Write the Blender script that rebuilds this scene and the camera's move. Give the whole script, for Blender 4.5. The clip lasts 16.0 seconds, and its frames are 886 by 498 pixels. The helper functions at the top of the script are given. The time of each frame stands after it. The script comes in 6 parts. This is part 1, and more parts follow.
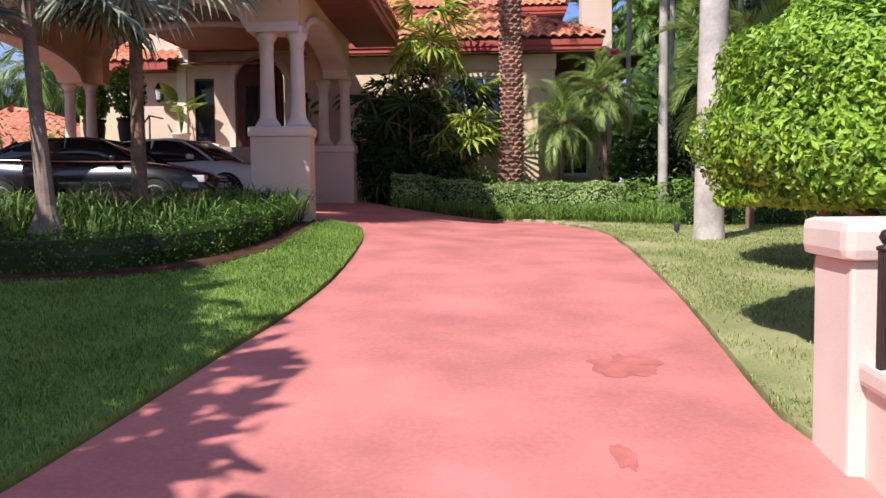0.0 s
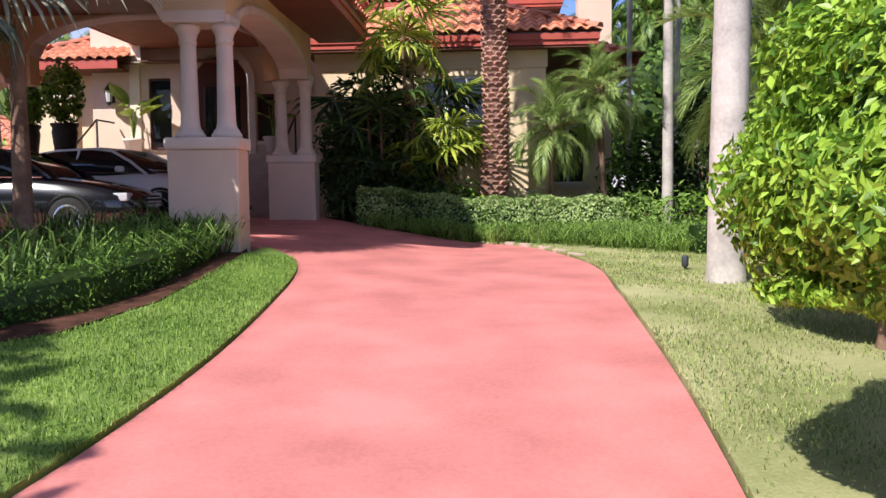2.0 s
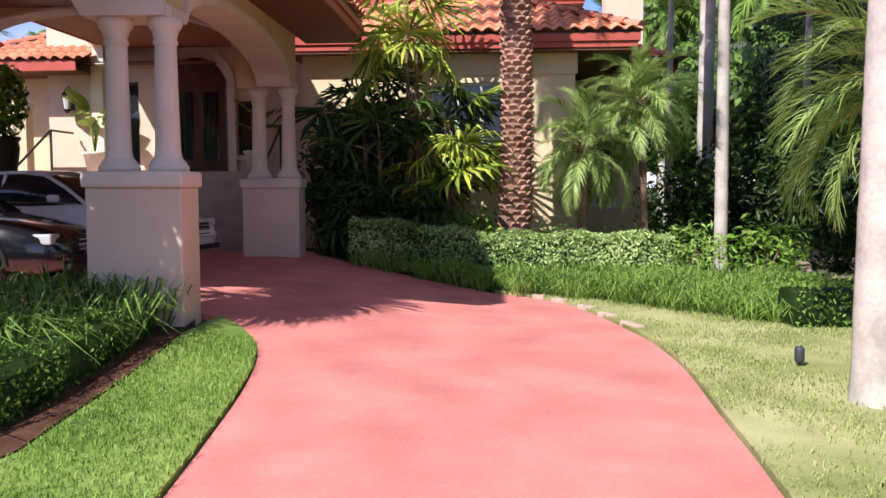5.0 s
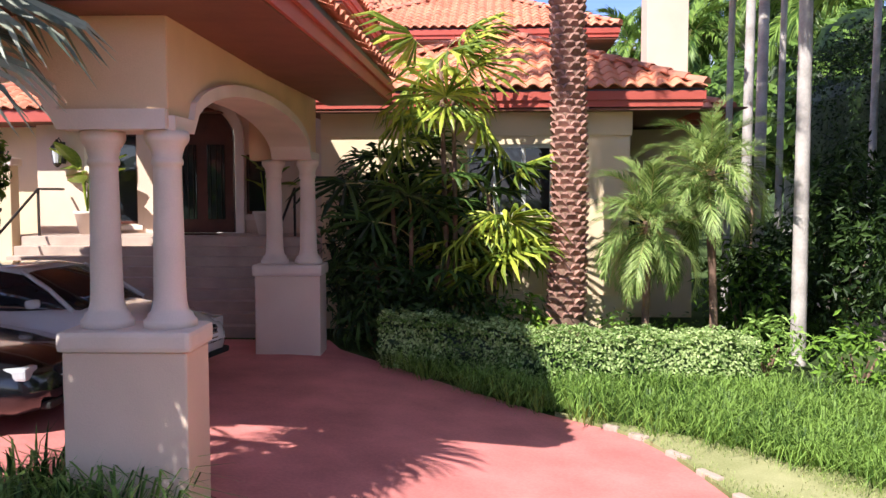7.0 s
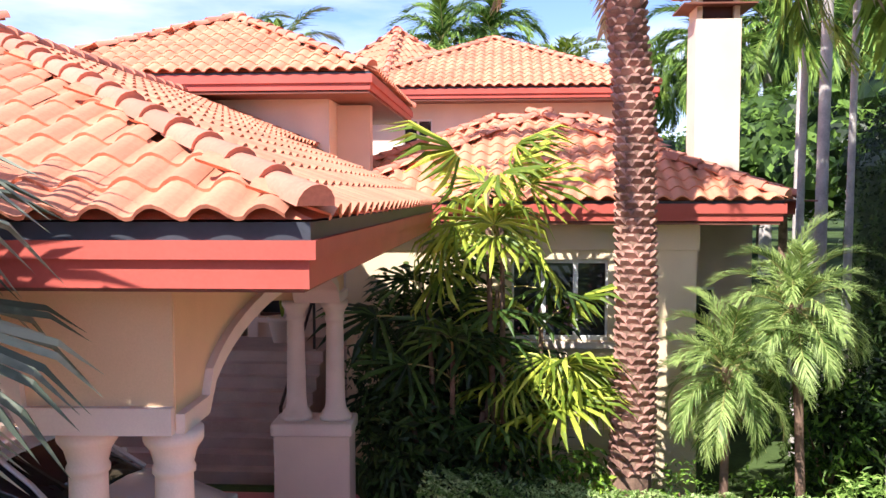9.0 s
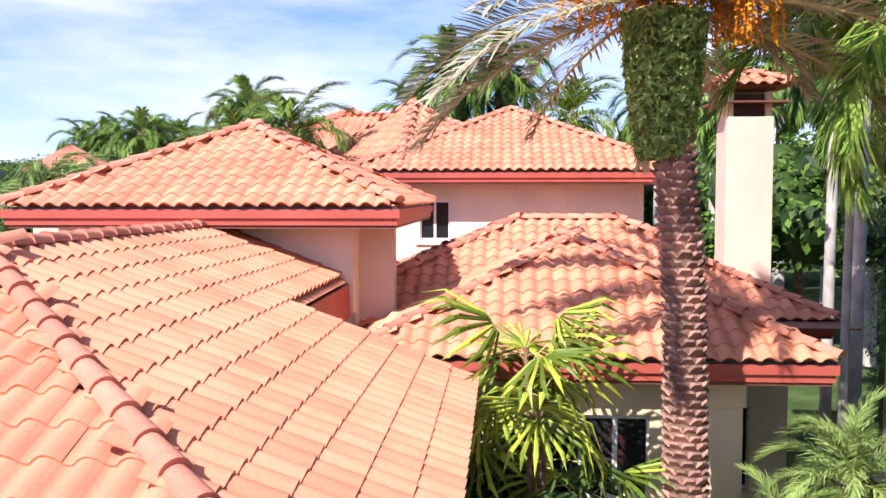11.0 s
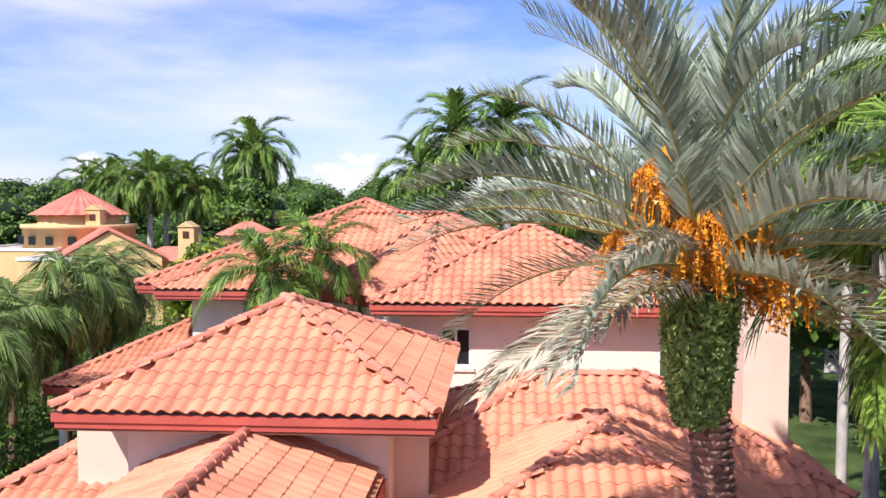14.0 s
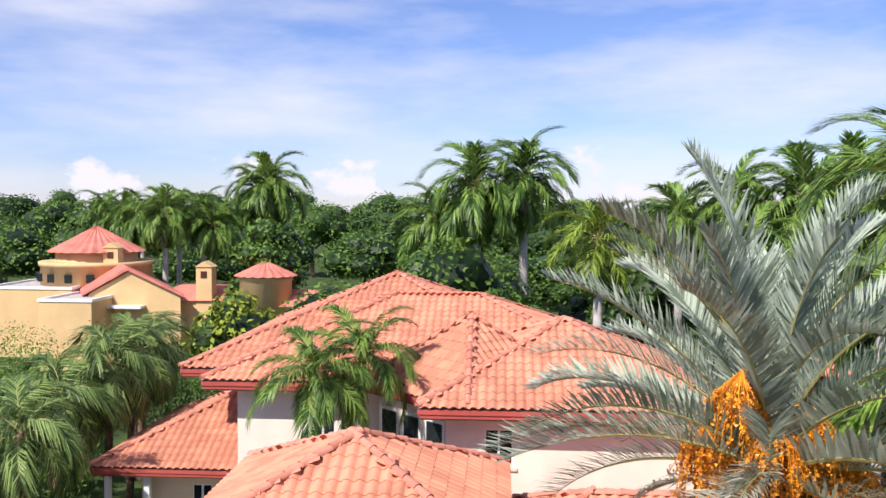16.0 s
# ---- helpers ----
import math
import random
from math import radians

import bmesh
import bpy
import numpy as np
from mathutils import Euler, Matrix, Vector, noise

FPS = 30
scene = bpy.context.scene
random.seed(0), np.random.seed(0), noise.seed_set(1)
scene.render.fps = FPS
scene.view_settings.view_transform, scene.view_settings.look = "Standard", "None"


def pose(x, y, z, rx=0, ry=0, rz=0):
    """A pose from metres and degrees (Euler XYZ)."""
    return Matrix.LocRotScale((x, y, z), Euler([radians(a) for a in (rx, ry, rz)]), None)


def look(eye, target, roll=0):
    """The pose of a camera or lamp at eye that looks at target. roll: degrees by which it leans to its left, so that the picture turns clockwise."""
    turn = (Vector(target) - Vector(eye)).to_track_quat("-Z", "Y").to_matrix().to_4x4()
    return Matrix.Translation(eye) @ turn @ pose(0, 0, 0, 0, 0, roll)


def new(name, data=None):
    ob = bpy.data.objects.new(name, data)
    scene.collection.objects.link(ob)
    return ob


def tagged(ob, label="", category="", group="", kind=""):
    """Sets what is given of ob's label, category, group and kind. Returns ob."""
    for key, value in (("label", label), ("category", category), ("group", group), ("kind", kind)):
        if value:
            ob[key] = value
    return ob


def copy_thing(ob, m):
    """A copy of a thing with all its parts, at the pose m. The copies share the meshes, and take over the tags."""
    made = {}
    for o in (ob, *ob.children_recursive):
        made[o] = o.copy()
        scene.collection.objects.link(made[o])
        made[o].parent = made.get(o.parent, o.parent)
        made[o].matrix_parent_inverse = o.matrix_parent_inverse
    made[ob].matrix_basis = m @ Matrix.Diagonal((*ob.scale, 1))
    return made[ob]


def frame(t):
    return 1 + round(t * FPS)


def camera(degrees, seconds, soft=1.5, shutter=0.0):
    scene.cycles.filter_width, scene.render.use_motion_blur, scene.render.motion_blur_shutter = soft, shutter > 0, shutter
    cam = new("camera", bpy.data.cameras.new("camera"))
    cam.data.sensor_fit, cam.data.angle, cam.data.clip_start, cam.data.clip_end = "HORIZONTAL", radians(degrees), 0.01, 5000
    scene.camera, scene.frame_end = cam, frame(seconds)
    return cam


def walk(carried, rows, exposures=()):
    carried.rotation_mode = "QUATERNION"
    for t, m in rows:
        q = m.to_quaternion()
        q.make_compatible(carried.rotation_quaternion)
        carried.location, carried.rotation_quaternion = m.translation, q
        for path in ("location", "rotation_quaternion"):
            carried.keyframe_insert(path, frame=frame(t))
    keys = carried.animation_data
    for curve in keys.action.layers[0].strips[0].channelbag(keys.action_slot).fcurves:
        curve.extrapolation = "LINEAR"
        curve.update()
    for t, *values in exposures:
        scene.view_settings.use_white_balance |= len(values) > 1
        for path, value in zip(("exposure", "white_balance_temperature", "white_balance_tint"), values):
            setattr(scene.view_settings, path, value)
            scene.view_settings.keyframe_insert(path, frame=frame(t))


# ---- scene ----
cam = camera(53.5, 16.0)
PATH = [
    (0, (0.008, 0.0, 1.563), (-0.103, 1.992, 1.431), -0.6),
    (0.5, (0.179, 0.654, 1.645), (0.066, 2.647, 1.511), -0.7),
    (1, (0.307, 1.299, 1.729), (0.193, 3.291, 1.594), -0.7),
    (1.5, (0.424, 1.922, 1.808), (0.304, 3.914, 1.673), -0.7),
    (2, (0.49, 2.509, 1.895), (0.368, 4.501, 1.759), -0.7),
    (2.5, (0.498, 3.066, 1.962), (0.376, 5.058, 1.825), -0.7),
    (3, (0.491, 3.583, 2.009), (0.368, 5.574, 1.872), -0.6),
    (3.5, (0.476, 4.061, 2.045), (0.35, 6.053, 1.906), -0.5),
    (6, (-0.174, 6.579, 2.939), (-0.3, 8.57, 2.805), -0.2),
    (6.5, (-0.371, 7.066, 3.267), (-0.498, 9.057, 3.135), -0.2),
    (7, (-0.568, 7.54, 3.636), (-0.694, 9.532, 3.507), -0.1),
    (7.5, (-0.738, 8.002, 4.045), (-0.866, 9.994, 3.919), -0.1),
    (8, (-0.888, 8.465, 4.473), (-1.018, 10.456, 4.349), -0.1),
    (8.5, (-1.061, 8.914, 4.923), (-1.191, 10.906, 4.8), -0.1),
    (9, (-1.251, 9.365, 5.401), (-1.384, 11.357, 5.278), -0.1),
    (11.5, (-1.797, 10.094, 8.091), (-1.928, 12.086, 7.975), 0.0),
    (12, (-1.778, 10.049, 8.646), (-1.909, 12.042, 8.536), 0.2),
    (12.5, (-1.733, 10.037, 9.207), (-1.864, 12.03, 9.099), 0.2),
    (13, (-1.775, 9.987, 9.744), (-1.905, 11.98, 9.639), 0.2),
    (13.5, (-1.977, 9.919, 10.239), (-2.108, 11.912, 10.136), 0.1),
    (14, (-2.342, 9.713, 10.764), (-2.471, 11.706, 10.661), 0.1),
    (14.5, (-2.719, 9.494, 11.345), (-2.848, 11.487, 11.245), 0.1),
    (15, (-3.157, 9.222, 11.979), (-3.286, 11.216, 11.883), 0.2),
    (15.5, (-3.441, 8.974, 12.738), (-3.568, 10.968, 12.647), 0.3),
    (16, (-3.564, 8.822, 13.511), (-3.69, 10.816, 13.423), 0.3),
]
walk(cam, [(t, look(eye, target, roll)) for t, eye, target, roll in PATH], [(0, 0.3), (2.5, 0.5), (6, 0.7), (9, 1.13), (11.5, 0.71), (13, 0.58), (16, 0.34)])

# ---- light ----
SUN_DIR = Vector((-0.52, -0.82, 1.0)).normalized()
world = bpy.data.worlds.new("sky")
scene.world = world
world.use_nodes = True
wn, wl = world.node_tree.nodes, world.node_tree.links
sky = wn.new("ShaderNodeTexSky")
sky.sky_type, sky.sun_disc = "NISHITA", False
sky.sun_elevation = math.asin(SUN_DIR.z)
sky.sun_rotation = math.atan2(SUN_DIR.x, SUN_DIR.y)
sky.air_density, sky.dust_density, sky.ozone_density = 1.0, 0.2, 3.0
coord = wn.new("ShaderNodeTexCoord")
stretch = wn.new("ShaderNodeMapping")
stretch.inputs["Scale"].default_value = (1.3, 1.3, 5.5)
stretch.inputs["Location"].default_value = (0.35, 0.2, 0.1)
cloud = wn.new("ShaderNodeTexNoise")
cloud.inputs["Scale"].default_value, cloud.inputs["Detail"].default_value, cloud.inputs["Roughness"].default_value = 2.2, 7, 0.55
ramp = wn.new("ShaderNodeValToRGB")
ramp.color_ramp.elements[0].position, ramp.color_ramp.elements[1].position = 0.40, 0.74
ramp.color_ramp.elements[1].color = (0.8, 0.8, 0.8, 1)
blend = wn.new("ShaderNodeMixRGB")
blend.inputs["Color2"].default_value = (7.2, 7.2, 8.2, 1)
wl.new(coord.outputs["Generated"], stretch.inputs["Vector"])
wl.new(stretch.outputs["Vector"], cloud.inputs["Vector"])
wl.new(cloud.outputs["Fac"], ramp.inputs["Fac"])
wl.new(ramp.outputs["Color"], blend.inputs["Fac"])
haze = wn.new("ShaderNodeMixRGB")
haze.blend_type = "MULTIPLY"
haze.inputs["Fac"].default_value = 1.0
haze.inputs["Color2"].default_value = (0.84, 0.86, 1.2, 1)
wl.new(sky.outputs["Color"], haze.inputs["Color1"])
wl.new(haze.outputs["Color"], blend.inputs["Color1"])
# a low bank of small cumulus clouds above the horizon
puff_map = wn.new("ShaderNodeMapping")
puff_map.inputs["Scale"].default_value = (1.0, 1.0, 1.5)
puff = wn.new("ShaderNodeTexNoise")
puff.inputs["Scale"].default_value, puff.inputs["Detail"].default_value, puff.inputs["Roughness"].default_value = 15.0, 7, 0.55
split = wn.new("ShaderNodeSeparateXYZ")
band = wn.new("ShaderNodeValToRGB")
band.color_ramp.elements[0].position, band.color_ramp.elements[1].position = 0.01, 0.12
band.color_ramp.elements[0].color, band.color_ramp.elements[1].color = (1, 1, 1, 1), (0.5, 0.5, 0.5, 1)
lifted = wn.new("ShaderNodeMath")
lifted.operation = "MULTIPLY"
puff_ramp = wn.new("ShaderNodeValToRGB")
puff_ramp.color_ramp.elements[0].position, puff_ramp.color_ramp.elements[1].position = 0.475, 0.535
puffs = wn.new("ShaderNodeMixRGB")
puffs.inputs["Color2"].default_value = (7.6, 7.3, 8.2, 1)
wl.new(coord.outputs["Generated"], puff_map.inputs["Vector"])
wl.new(puff_map.outputs["Vector"], puff.inputs["Vector"])
wl.new(coord.outputs["Generated"], split.inputs["Vector"])
wl.new(split.outputs["Z"], band.inputs["Fac"])
wl.new(puff.outputs["Fac"], lifted.inputs[0])
wl.new(band.outputs["Color"], lifted.inputs[1])
wl.new(lifted.outputs["Value"], puff_ramp.inputs["Fac"])
wl.new(puff_ramp.outputs["Color"], puffs.inputs["Fac"])
wl.new(blend.outputs["Color"], puffs.inputs["Color1"])
wl.new(puffs.outputs["Color"], wn["Background"].inputs["Color"])
wn["Background"].inputs["Strength"].default_value = 0.102
lamp = bpy.data.lights.new("sun", "SUN")
lamp.energy, lamp.angle, lamp.color = 4.7, radians(0.55), (1.0, 0.96, 0.91)
sun = new("sun", lamp)
sun.matrix_world = look(SUN_DIR * 50, (0, 0, 0))

# ---- materials ----
def material(name, colour, rough=0.7, vary=0.25, scale=6.0, fine=60.0, bump=0.2, metal=0.0, island=0.0, each=0.0, spec=0.4, tint=None, through_light=0.0, coat=0.0):
    """Noise at two scales over a base colour, with bump; island and each vary it from piece to piece."""
    m = bpy.data.materials.new(name)
    m.use_nodes = True
    n, k = m.node_tree.nodes, m.node_tree.links
    bsdf = n["Principled BSDF"]
    bsdf.inputs["Roughness"].default_value, bsdf.inputs["Metallic"].default_value = rough, metal
    bsdf.inputs["Specular IOR Level"].default_value = spec
    bsdf.inputs["Coat Weight"].default_value = coat
    where = n.new("ShaderNodeTexCoord")
    coarse, grain = n.new("ShaderNodeTexNoise"), n.new("ShaderNodeTexNoise")
    coarse.inputs["Scale"].default_value, coarse.inputs["Detail"].default_value = scale, 5
    grain.inputs["Scale"].default_value, grain.inputs["Detail"].default_value = fine, 3
    k.new(where.outputs["Object"], coarse.inputs["Vector"])
    k.new(where.outputs["Object"], grain.inputs["Vector"])
    dark = tuple(c * (1 - vary) for c in colour)
    light = tint or tuple(min(1, c * (1 + vary)) for c in colour)
    r = n.new("ShaderNodeValToRGB")
    r.color_ramp.elements[0].color, r.color_ramp.elements[1].color = (*dark, 1), (*light, 1)
    r.color_ramp.elements[0].position, r.color_ramp.elements[1].position = 0.3, 0.7
    add = n.new("ShaderNodeMath")
    add.operation = "MULTIPLY_ADD"
    add.inputs[1].default_value, add.inputs[2].default_value = 0.35, -0.17
    k.new(grain.outputs["Fac"], add.inputs[0])
    total = n.new("ShaderNodeMath")
    k.new(coarse.outputs["Fac"], total.inputs[0])
    k.new(add.outputs[0], total.inputs[1])
    last = total
    for amount, kind, out in ((island, "ShaderNodeNewGeometry", "Random Per Island"), (each, "ShaderNodeObjectInfo", "Random")):
        if amount:
            src, mul, plus = n.new(kind), n.new("ShaderNodeMath"), n.new("ShaderNodeMath")
            mul.operation = "MULTIPLY_ADD"
            mul.inputs[1].default_value, mul.inputs[2].default_value = amount, -amount / 2
            k.new(src.outputs[out], mul.inputs[0])
            k.new(last.outputs[0], plus.inputs[0])
            k.new(mul.outputs[0], plus.inputs[1])
            last = plus
    k.new(last.outputs[0], r.inputs["Fac"])
    k.new(r.outputs["Color"], bsdf.inputs["Base Color"])
    if bump:
        b = n.new("ShaderNodeBump")
        b.inputs["Strength"].default_value, b.inputs["Distance"].default_value = bump, 0.01
        k.new(grain.outputs["Fac"], b.inputs["Height"])
        k.new(b.outputs["Normal"], bsdf.inputs["Normal"])
    if through_light:
        tr, mix = n.new("ShaderNodeBsdfTranslucent"), n.new("ShaderNodeMixShader")
        mix.inputs["Fac"].default_value = through_light
        k.new(r.outputs["Color"], tr.inputs["Color"])
        k.new(bsdf.outputs[0], mix.inputs[1])
        k.new(tr.outputs[0], mix.inputs[2])
        k.new(mix.outputs[0], n["Material Output"].inputs["Surface"])
    return m


M_DRIVE = material("drive_paint", (0.60, 0.21, 0.193), 0.75, 0.2, 1.3, 30, 0.25, spec=0.25)
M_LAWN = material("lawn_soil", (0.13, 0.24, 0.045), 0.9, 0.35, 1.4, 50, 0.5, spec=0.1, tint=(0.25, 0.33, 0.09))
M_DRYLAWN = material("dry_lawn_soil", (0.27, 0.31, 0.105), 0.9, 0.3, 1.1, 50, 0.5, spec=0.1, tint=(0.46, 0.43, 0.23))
M_SOIL = material("mulch", (0.085, 0.04, 0.028), 0.95, 0.5, 5, 70, 0.9, spec=0.1)
M_EARTH = material("garden_ground", (0.06, 0.09, 0.03), 0.95, 0.5, 0.6, 12, 0.6, spec=0.1)
M_WALL = material("cream_stucco", (0.80, 0.625, 0.43), 0.85, 0.07, 1.2, 90, 0.25, spec=0.2)
M_PEACH = material("peach_stucco", (0.76, 0.53, 0.34), 0.85, 0.08, 1.2, 90, 0.25, spec=0.2)
M_TRIM = material("cast_stone", (0.76, 0.63, 0.56), 0.75, 0.08, 2.0, 80, 0.2, spec=0.25)
M_PALE = material("pale_stucco", (0.83, 0.72, 0.61), 0.85, 0.07, 1.2, 90, 0.25, spec=0.2)
M_PED = material("pink_cream_stucco", (0.72, 0.56, 0.46), 0.85, 0.07, 1.2, 90, 0.25, spec=0.2)
M_WHITE = material("white_paint", (0.82, 0.80, 0.77), 0.6, 0.05, 2.0, 60, 0.1)
M_TILE = material("clay_roof_tile", (0.66, 0.265, 0.165), 0.8, 0.2, 1.1, 35, 0.25, island=0.28, each=0.28, spec=0.2)
M_RIDGE = material("clay_ridge_tile", (0.63, 0.25, 0.175), 0.8, 0.22, 2.0, 35, 0.3, island=0.3, each=0.3, spec=0.2)
M_FASCIA = material("red_fascia", (0.46, 0.095, 0.072), 0.5, 0.12, 1.5, 40, 0.08, spec=0.35)
M_SOFFIT = material("brown_soffit", (0.20, 0.075, 0.05), 0.6, 0.15, 2.5, 40, 0.1)
M_REDSOFFIT = material("red_brown_soffit", (0.36, 0.12, 0.075), 0.6, 0.15, 2.5, 40, 0.1)
M_METAL = material("dark_drip_edge", (0.05, 0.055, 0.07), 0.45, 0.2, 2, 30, 0.05)
M_WOOD = material("dark_wood", (0.085, 0.024, 0.017), 0.4, 0.3, 3, 50, 0.1)
M_IRON = material("dark_iron", (0.03, 0.022, 0.02), 0.45, 0.2, 5, 60, 0.05)
M_STONE = material("stair_stone", (0.50, 0.38, 0.32), 0.7, 0.16, 2, 60, 0.2)
M_GREYTRUNK = material("smooth_grey_bark", (0.50, 0.45, 0.42), 0.85, 0.28, 2.5, 25, 0.4, spec=0.15)
M_BARK = material("rough_brown_bark", (0.24, 0.15, 0.11), 0.9, 0.4, 4, 30, 0.7, spec=0.1)
M_BOOT = material("leaf_scar", (0.36, 0.20, 0.16), 0.9, 0.4, 5, 30, 0.6, island=0.3, spec=0.1)


def leafy(name, colour, tint, rough=0.5, see=0.25, spec=0.3, isle=0.75):
    return material(name, colour, rough, 0.35, 1.2, 20, 0.0, island=isle, each=0.4, spec=spec, tint=tint, through_light=see)


M_TOPIARY = leafy("glossy_yellow_green_leaf", (0.13, 0.29, 0.025), (0.42, 0.62, 0.08), 0.4, 0.33, 0.4)
M_HEDGE = leafy("clipped_hedge_leaf", (0.06, 0.14, 0.022), (0.22, 0.38, 0.055))
M_VARIEG = leafy("variegated_leaf", (0.20, 0.36, 0.07), (0.60, 0.72, 0.32), isle=0.6)
M_TURF = leafy("lilyturf_leaf", (0.075, 0.165, 0.028), (0.27, 0.42, 0.09))
M_BLADE = leafy("strap_leaf", (0.11, 0.23, 0.035), (0.36, 0.54, 0.13))
M_LILY = leafy("dark_strap_leaf", (0.055, 0.12, 0.022), (0.24, 0.38, 0.09))
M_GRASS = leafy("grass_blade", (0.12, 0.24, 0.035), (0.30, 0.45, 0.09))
# paler copy of the grass blade, sunlight put into its colour
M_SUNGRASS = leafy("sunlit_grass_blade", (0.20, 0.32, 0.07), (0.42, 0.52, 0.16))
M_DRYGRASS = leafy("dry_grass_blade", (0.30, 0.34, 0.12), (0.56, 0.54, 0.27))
M_FAN = leafy("fan_palm_leaf", (0.20, 0.30, 0.035), (0.56, 0.62, 0.09), 0.42)
# fan leaf with the shade of its place put into the colour
M_SHADEFAN = leafy("shaded_fan_leaf", (0.03, 0.065, 0.018), (0.10, 0.18, 0.04), 0.4)
# green leaf darkened nearly to black: shade put into the colour
M_SHADELEAF = leafy("shade_darkened_leaf", (0.018, 0.042, 0.012), (0.06, 0.11, 0.025), 0.45)
M_SILVER = leafy("grey_fan_leaf", (0.13, 0.16, 0.11), (0.36, 0.38, 0.28), 0.42, 0.2)
M_DATE = leafy("grey_green_frond", (0.34, 0.41, 0.29), (0.56, 0.62, 0.50), 0.42, 0.3)
M_DRYFROND = leafy("dry_frond", (0.36, 0.33, 0.23), (0.56, 0.50, 0.38), 0.6, 0.25)
M_PALM = leafy("palm_frond", (0.08, 0.175, 0.03), (0.26, 0.39, 0.08), 0.45)
M_BRIGHT = leafy("bright_palm_frond", (0.13, 0.27, 0.035), (0.38, 0.55, 0.11), 0.45, 0.35)
M_LIMEPALM = leafy("lime_palm_frond", (0.11, 0.19, 0.02), (0.33, 0.42, 0.06), 0.45)
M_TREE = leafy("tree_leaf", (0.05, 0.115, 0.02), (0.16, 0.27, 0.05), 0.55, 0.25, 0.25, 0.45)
M_LIME = leafy("lime_tree_leaf", (0.12, 0.19, 0.015), (0.36, 0.42, 0.05), 0.5)
M_PYGMY = leafy("pygmy_palm_frond", (0.20, 0.32, 0.08), (0.46, 0.58, 0.20), 0.45, 0.35)
M_QUEEN = leafy("queen_palm_frond", (0.11, 0.19, 0.05), (0.31, 0.42, 0.13), 0.45, 0.3)
M_PALMBARK = material("ringed_pinkish_bark", (0.30, 0.22, 0.19), 0.9, 0.35, 3.5, 30, 0.5, spec=0.1)
M_DATES = material("orange_dates", (0.92, 0.32, 0.025), 0.45, 0.3, 4, 40, 0.1, island=0.5)
M_RACHIS = material("palm_rachis", (0.42, 0.36, 0.14), 0.6, 0.2, 4, 40, 0.1)


def glass(name, colour, rough=0.03):
    m = material(name, colour, rough, 0.1, 1, 10, 0.0, spec=0.7)
    return m


M_PANE = glass("dark_window_glass", (0.018, 0.022, 0.028))


# ---- building blocks ----
def thing(name, place, label, category, group="", kind=""):
    e = new(name)
    e.empty_display_size = 0.3
    e.location = place
    return tagged(e, label, category, group, kind)


def base_of(ob):
    """Where the children of ob hang: a thing's own place, or the world's origin under a part."""
    return ob.location.copy() if ob.parent is None else Vector((0, 0, 0))


def part(name, shape, mat, parent, label="", kind=""):
    """Links a bmesh or mesh, in world coordinates, as one mesh object under a thing or part."""
    if isinstance(shape, bmesh.types.BMesh):
        me = bpy.data.meshes.new(name)
        shape.to_mesh(me)
        shape.free()
    else:
        me = shape
    if mat and not me.materials:
        me.materials.append(mat)
    ob = new(name, me)
    if parent:
        ob.parent = parent
        ob.matrix_parent_inverse = Matrix.Translation(-base_of(parent))
    return tagged(ob, label, kind=kind)


def smooth(ob):
    for p in ob.data.polygons:
        p.use_smooth = True
    return ob


def add_box(bm, x0, x1, y0, y1, z0, z1, bevel=0.0):
    m = Matrix.LocRotScale(((x0 + x1) / 2, (y0 + y1) / 2, (z0 + z1) / 2), None, (x1 - x0, y1 - y0, z1 - z0))
    made = bmesh.ops.create_cube(bm, size=1, matrix=m)["verts"]
    if bevel:
        edges = list({e for v in made for e in v.link_edges})
        bmesh.ops.bevel(bm, geom=edges, offset=bevel, segments=2, profile=0.6, affect="EDGES")
    return bm


def box(x0, x1, y0, y1, z0, z1, bevel=0.0):
    return add_box(bmesh.new(), x0, x1, y0, y1, z0, z1, bevel)


def add_ring_tube(bm, rings, cap=True, close=True):
    """Skin over rings of equal count."""
    rows = [[bm.verts.new(p) for p in ring] for ring in rings]
    n = len(rows[0])
    for a, b in zip(rows, rows[1:]):
        for i in range(n if close else n - 1):
            bm.faces.new((a[i], a[(i + 1) % n], b[(i + 1) % n], b[i]))
    if cap and close:
        bm.faces.new(rows[0][::-1])
        bm.faces.new(rows[-1])
    return bm


def lathe(bm, x, y, profile, n=24):
    """profile: (radius, z) from below."""
    rings = [[(x + r * math.cos(2 * math.pi * i / n), y + r * math.sin(2 * math.pi * i / n), z) for i in range(n)] for r, z in profile]
    return add_ring_tube(bm, rings)


def tube(bm, points, radius, n=8):
    pts = [Vector(p) for p in points]
    rings = []
    for i, p in enumerate(pts):
        d = (pts[min(i + 1, len(pts) - 1)] - pts[max(i - 1, 0)]).normalized()
        side = d.cross(Vector((0, 0, 1)) if abs(d.z) < 0.9 else Vector((1, 0, 0))).normalized()
        up = side.cross(d)
        r = radius[i] if isinstance(radius, (list, tuple)) else radius
        rings.append([p + side * (r * math.cos(2 * math.pi * k / n)) + up * (r * math.sin(2 * math.pi * k / n)) for k in range(n)])
    return add_ring_tube(bm, rings)


def mesh_from(name, verts, faces, mats=()):
    me = bpy.data.meshes.new(name)
    me.from_pydata(np.asarray(verts).tolist(), [], faces if isinstance(faces, list) else faces.tolist())
    for m in mats:
        me.materials.append(m)
    return me


